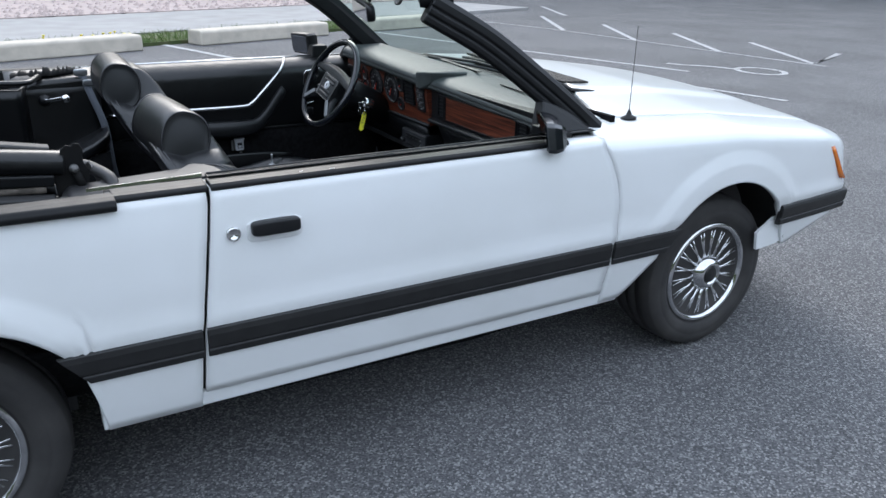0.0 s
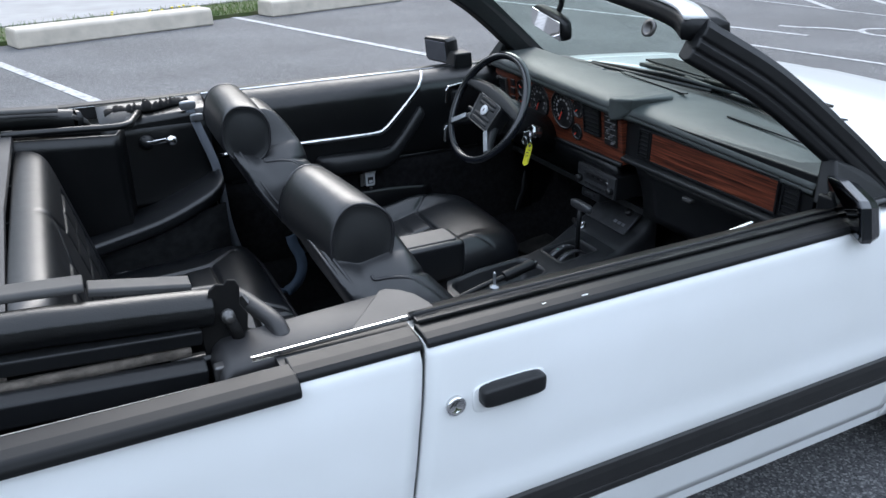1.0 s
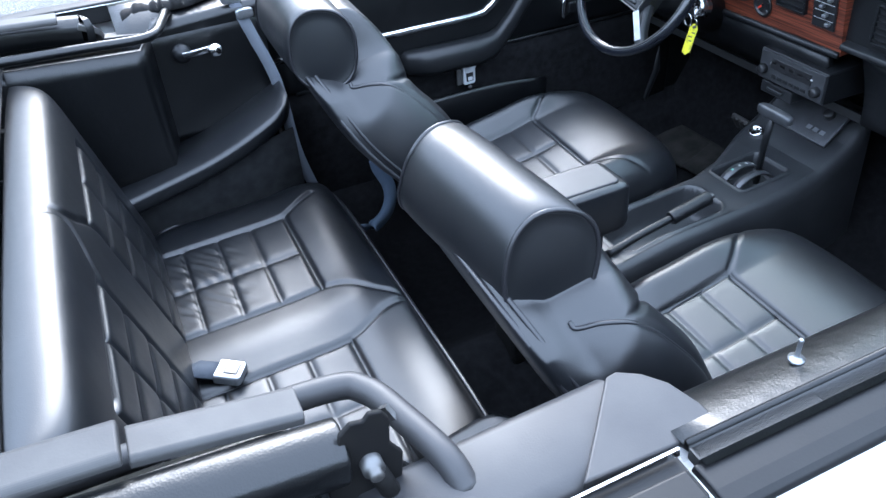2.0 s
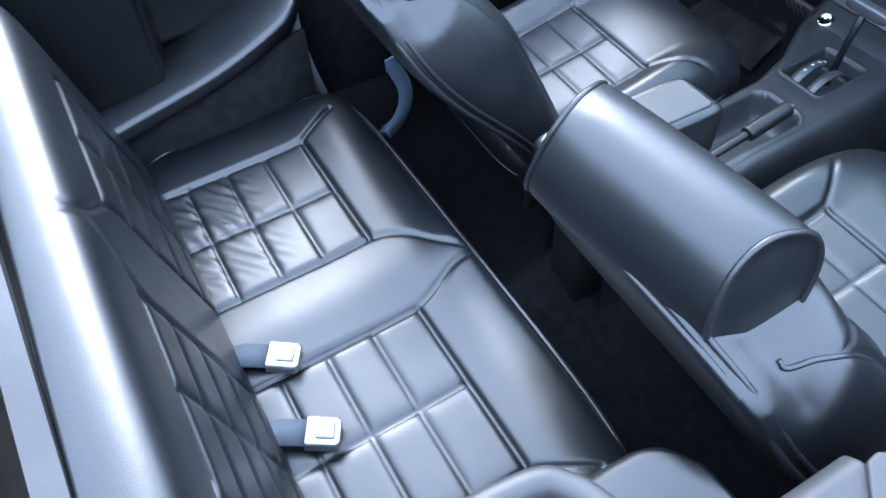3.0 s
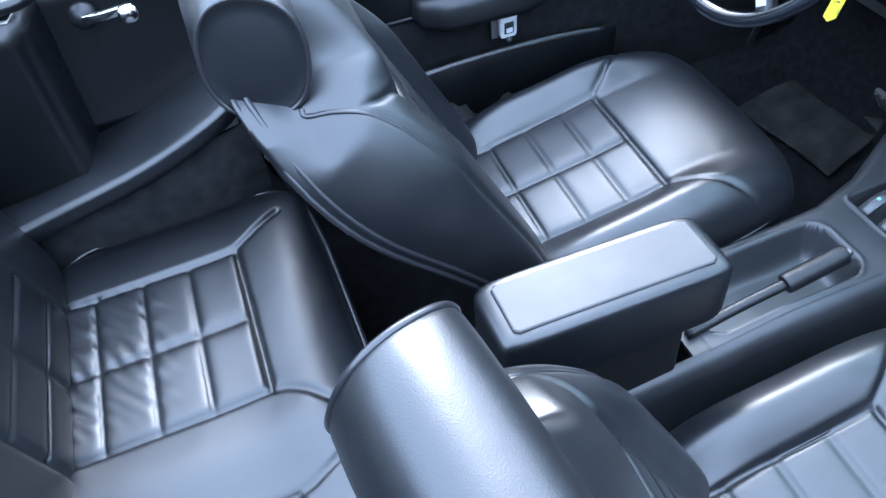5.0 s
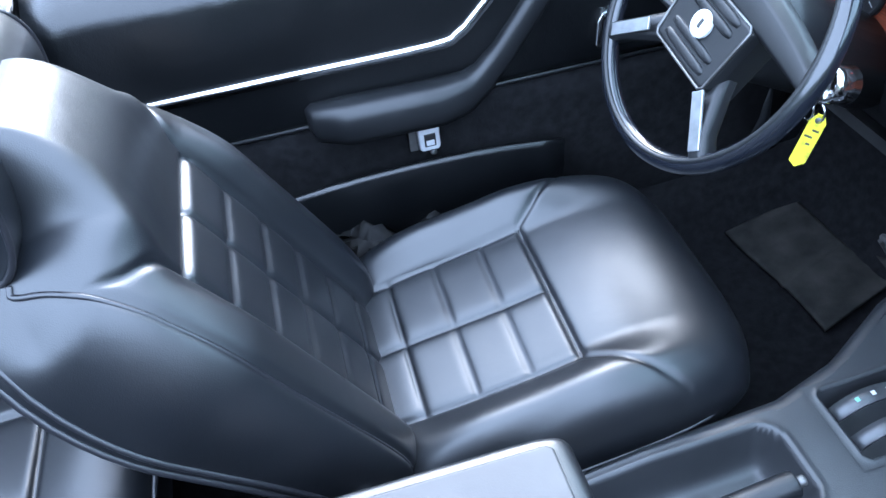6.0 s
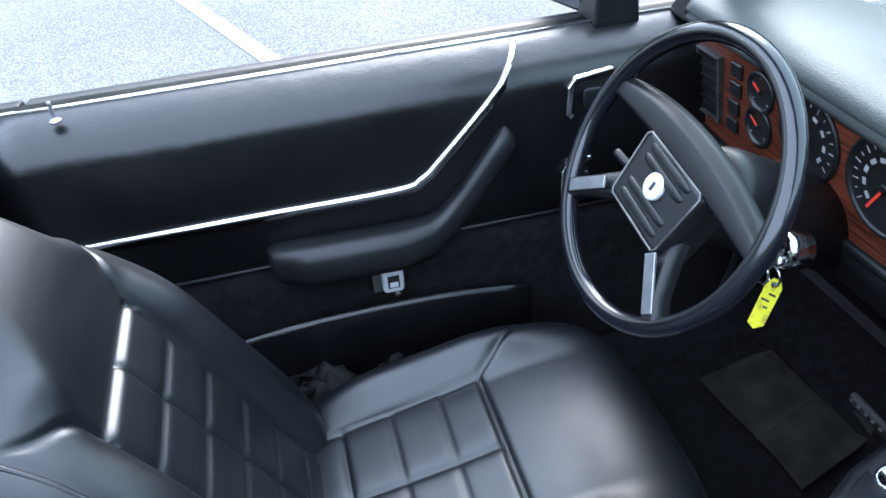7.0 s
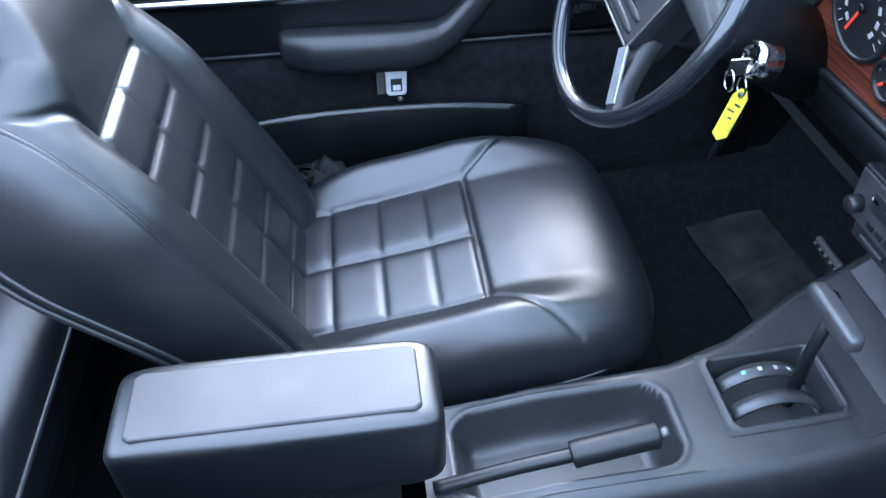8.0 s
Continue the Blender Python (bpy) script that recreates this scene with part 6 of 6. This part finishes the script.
for s in (-1, 1):
    # worn padded top of the quarter ahead of the well, with the quarter glass slot
    padq = [[Vector((x, s * 0.655, 0.80)), Vector((x, s * 0.652, z - 0.012)), Vector((x, s * 0.665, z)), Vector((x, s * 0.745, z + 0.004)), Vector((x, s * 0.765, z - 0.004)), Vector((x, s * 0.77, 0.80))] for x, z in ((-0.862, 0.870), (-0.856, 0.893), (-0.84, 0.905), (-0.70, 0.912), (-0.562 if s < 0 else -0.605, 0.918))]
    qp = part("quarter_pad", settle(loft(padq)), GREYVINYL if s < 0 else VINYL, car, "worn grey vinyl capping beside the top well" if s < 0 else "black vinyl capping beside the top well", bevel=0.006)
    part("glass_slot_strip", settle(sweep([(-0.815, s * 0.780, 0.927), (-0.56, s * 0.780, 0.932)], [(-0.003, -0.006), (-0.0015, 0.0015), (0.0015, 0.0015), (0.003, -0.006)])), CHROME, qp, "bright strip along the quarter glass slot", smooth=False)
    part("slot_filler", settle(box((-0.67, s * 0.80, 0.905), (0.22, 0.05, 0.03))), BELT, qp, smooth=False)
    if s > 0:
        continue
    outline = [(-0.655, -0.766, 0.896), (-0.608, -0.716, 0.900), (-0.566, -0.670, 0.903), (-0.552, -0.668, 0.903), (-0.530, -0.682, 0.902), (-0.512, -0.704, 0.900), (-0.500, -0.738, 0.897), (-0.496, -0.771, 0.894)]
    flap = loft([[Vector((x, y, z - d)) for x, y, z in outline] for d in (0.012, 0.0)])
    part("corner_flap", flap, GREYVINYL, qp, "worn vinyl corner flap", smooth=False, bevel=0.003)
    # dark sheet added for the shaded hollow under the rolled edge
    part("hollow_shade_sheet", thick(sheet(lambda u, v: Vector((-0.87 + 0.10 * u, -0.565 - 0.12 * u * u, 0.66 + 0.215 * v)), 8, 4), 0.006, (0, -1, 0)), MATTE, qp, "dark sheet added for the shaded hollow at the top well's end")
for s in (-1, 1):
    end = -0.845 if s < 0 else -0.985
    top = part("folded_top_frame", sweep(arc([(-1.75, s * 0.64, 0.978), (-1.2, s * 0.655, 0.972), (-1.0, s * 0.657, 0.956), (end, s * 0.655, 0.937 if s < 0 else 0.955)], 4), [(-0.030, -0.026), (-0.032, 0.004), (-0.022, 0.020), (-0.006, 0.026), (0.012, 0.022), (0.026, 0.010), (0.030, -0.010), (0.024, -0.026)]), VINYL, car, "black vinyl-covered side rail of the folded top", bevel=0.004)
    part("rail_pad", sweep([(-1.75, s * 0.598, 1.016), (-1.2, s * 0.606, 1.008), (-1.02, s * 0.608, 0.996)], [(-0.024, -0.005), (-0.024, 0.005), (-0.016, 0.008), (0.020, 0.008), (0.026, 0.003), (0.026, -0.005)]), PADRUB, top, "pale worn rubber along the rail", smooth=False, bevel=0.003)
    if s < 0:
        part("rail_pad", sweep([(-1.017, s * 0.607, 0.986), (-0.868, s * 0.607, 0.960)], [(-0.022, -0.006), (-0.022, 0.004), (-0.015, 0.007), (0.018, 0.007), (0.022, 0.003), (0.022, -0.006)]), PADRUB, top, smooth=False, bevel=0.002)
    else:
        part("rail_hinge", sweep(arc([(-0.99, s * 0.64, 0.965), (-0.965, s * 0.645, 0.950), (-0.955, s * 0.66, 0.925)], 4), [(-0.012, -0.007), (0.012, -0.007), (0.012, 0.007), (-0.012, 0.007)]), DULLMETAL, top, "dull metal hinge of the folded rail", bevel=0.002)
    part("lower_rail", sweep([(-1.75, s * 0.675, 0.945), (-1.2, s * 0.68, 0.935), (-0.87, s * 0.675, 0.905)], [(-0.016, -0.016), (-0.018, 0.01), (0.018, 0.01), (0.016, -0.016)]), PLASTIC, top, smooth=False, bevel=0.004)
    part("lining_remnant", sweep([(-1.6, s * 0.69, 0.915), (-1.2, s * 0.70, 0.905), (-0.89, s * 0.69, 0.885)], [(-0.008, -0.004), (-0.007, 0.006), (0.004, 0.004), (0.008, -0.006)]), TORN, top, "torn dusty lining along the rail")
    part("lower_rail", sweep([(-1.75, s * 0.715, 0.895), (-1.2, s * 0.72, 0.885), (-0.875, s * 0.715, 0.855)], [(-0.022, -0.022), (-0.022, 0.016), (0.0, 0.024), (0.022, 0.016), (0.022, -0.022)]), PLASTIC, top, smooth=False, bevel=0.004)
    part("lower_rail", sweep([(-1.75, s * 0.755, 0.845), (-1.2, s * 0.757, 0.835), (-0.90, s * 0.755, 0.81)], disc(0.018, 8)), SEAL, top)
    # dark lining of the well under the folded top
    part("well_liner", thick(sheet(lambda u, v: Vector((-1.7 + (0.88 if s < 0 else 0.79) * u, s * (0.575 + 0.24 * v), 0.70 - 0.05 * math.sin(math.pi * v))), 4, 6), 0.01, (0, 0, -1)), SEAL, top, "dark lining of the top well")
    part("well_liner", thick(sheet(lambda u, v: Vector((-1.7 + 0.88 * u, s * 0.818, 0.68 + 0.17 * v)), 4, 3), 0.006, (0, s, 0)), SEAL, top, smooth=False)
    if s > 0:
        continue
    part("pivot", lathe([(0.011, -0.02), (0.011, 0.010), (0.007, 0.011), (0.007, 0.018), (0.005, 0.020), (0.001, 0.020)], 18, Matrix.Translation((-0.825, s * 0.672, 0.922)) @ Matrix.Rotation(radians(90 * -s), 4, "X")), DULLMETAL, top, "dark metal pivot of the folded top")
    part("latch_block", box((-0.852, s * 0.735, 0.855), (0.028, 0.02, 0.04)), DULLMETAL, top, "grey metal latch block", smooth=False, bevel=0.004)
    outline = [(-0.866, 0.842), (-0.870, 0.905), (-0.866, 0.944), (-0.852, 0.950), (-0.848, 0.968), (-0.836, 0.978), (-0.824, 0.975), (-0.818, 0.982), (-0.806, 0.979), (-0.800, 0.966), (-0.803, 0.935), (-0.792, 0.915), (-0.796, 0.885), (-0.815, 0.852), (-0.835, 0.835)]
    part("bracket", loft([[Vector((x, s * y, z)) for x, z in outline] for y in (0.664, 0.670)]), MATTE, top, "ragged black hinge bracket", smooth=False, bevel=0.002)
    part("bolt_shaft", tube([(-0.825, s * 0.672, 0.922), (-0.818, s * 0.676, 0.900), (-0.812, s * 0.680, 0.878)], 0.010, 12), MATTE, top)
    for x0, z0, x1, z1 in ((-0.790, 0.918, -0.758, 0.845), (-0.775, 0.900, -0.770, 0.830)):
        part("link", sweep([(x0, s * 0.610, z0), ((x0 + x1) / 2, s * 0.628, (z0 + z1) / 2 + 0.006), (x1, s * 0.655, z1)], [(-0.003, -0.006), (0.003, -0.006), (0.003, 0.006), (-0.003, 0.006)]), DULLMETAL, top, smooth=False)
    for x, y, z, w in ((-1.02, 0.745, 0.80, 0.018), (-0.965, 0.757, 0.79, 0.016), (-0.925, 0.735, 0.828, 0.030)):
        part("fastener", lathe([(w * 0.6, -0.006), (w * 0.6, 0.004), (w * 0.3, 0.006), (w * 0.28, 0.012), (w * 0.05, 0.013)], 12, Matrix.Translation((x, s * y, z)) @ Matrix.Rotation(radians(20), 4, "X")), DULLMETAL, top, "dusty metal fastener in the well")


def folded_cloth(u, v):
    y = -0.78 + 1.56 * v
    x = -1.22 - 0.42 * u
    return Vector((x, y, 0.93 + 0.02 * math.sin(9 * u + 2 * math.sin(4 * v)) + 0.012 * math.sin(23 * v + 5 * u) - 0.05 * (abs(y) / 0.78) ** 4))


part("folded_top", thick(sheet(folded_cloth, 24, 60), 0.03, (0, 0, -1)), SEAL, car, "folded black cloth top behind the rear seat")
part("rear_trim_strip", sweep([(-1.158, -0.60, 0.905), (-1.170, 0.0, 0.926), (-1.158, 0.60, 0.946)], [(-0.014, -0.01), (-0.014, 0.008), (0.014, 0.008), (0.014, -0.01)]), GREYVINYL, car, "grey strip behind the rear backrest", smooth=False)

# ---- small things ----
part("hanging_strap", sweep(arc([(-0.402, 0.585, 0.49), (-0.395, 0.590, 0.455), (-0.374, 0.592, 0.40), (-0.374, 0.590, 0.352), (-0.398, 0.585, 0.310), (-0.440, 0.580, 0.288), (-0.490, 0.570, 0.306)]), [(-0.0015, -0.018), (0.0015, -0.018), (0.0015, 0.018), (-0.0015, 0.018)], up=(1, 0, 0)), BLUEWEB, car, "loop of blue-grey belt webbing beside the seat")
rnd = random.Random(12)
rag = []
for i in range(12):
    t = i / 11
    rag.append([Vector((-0.34 + 0.26 * t + 0.012 * math.sin(5 * k), 0.600 + 0.07 * k / 9 + 0.012 * math.sin(7 * t + 3 * k), 0.452 - 0.03 * t + 0.026 * math.sin(2.1 * k + 9 * t) + 0.02 * math.sin(13 * t + k))) for k in range(10)])
tagged(part("crumpled_cover", thick(loft(rag, False, False), 0.004), MATTE, None), "crumpled black vinyl beside the driver's seat", "crumpled vinyl")

rnd = random.Random(21)
ragged = []
for i in range(40):
    u = i / 39
    low, high = 0.935 + 0.012 * u, 0.012 + 0.016 * rnd.random() * (0.4 + math.sin(math.pi * u))
    ragged.append([Vector((-0.90 + 0.25 * u, 0.705 + 0.012 * math.sin(9 * u), low)), Vector((-0.90 + 0.25 * u, 0.725 + 0.012 * math.sin(9 * u), low + high)), Vector((-0.90 + 0.25 * u, 0.752, low + 0.4 * high))])
part("torn_strip", thick(loft(ragged, False, False), 0.003), MATTE, car, "torn black edge of the top's lining")
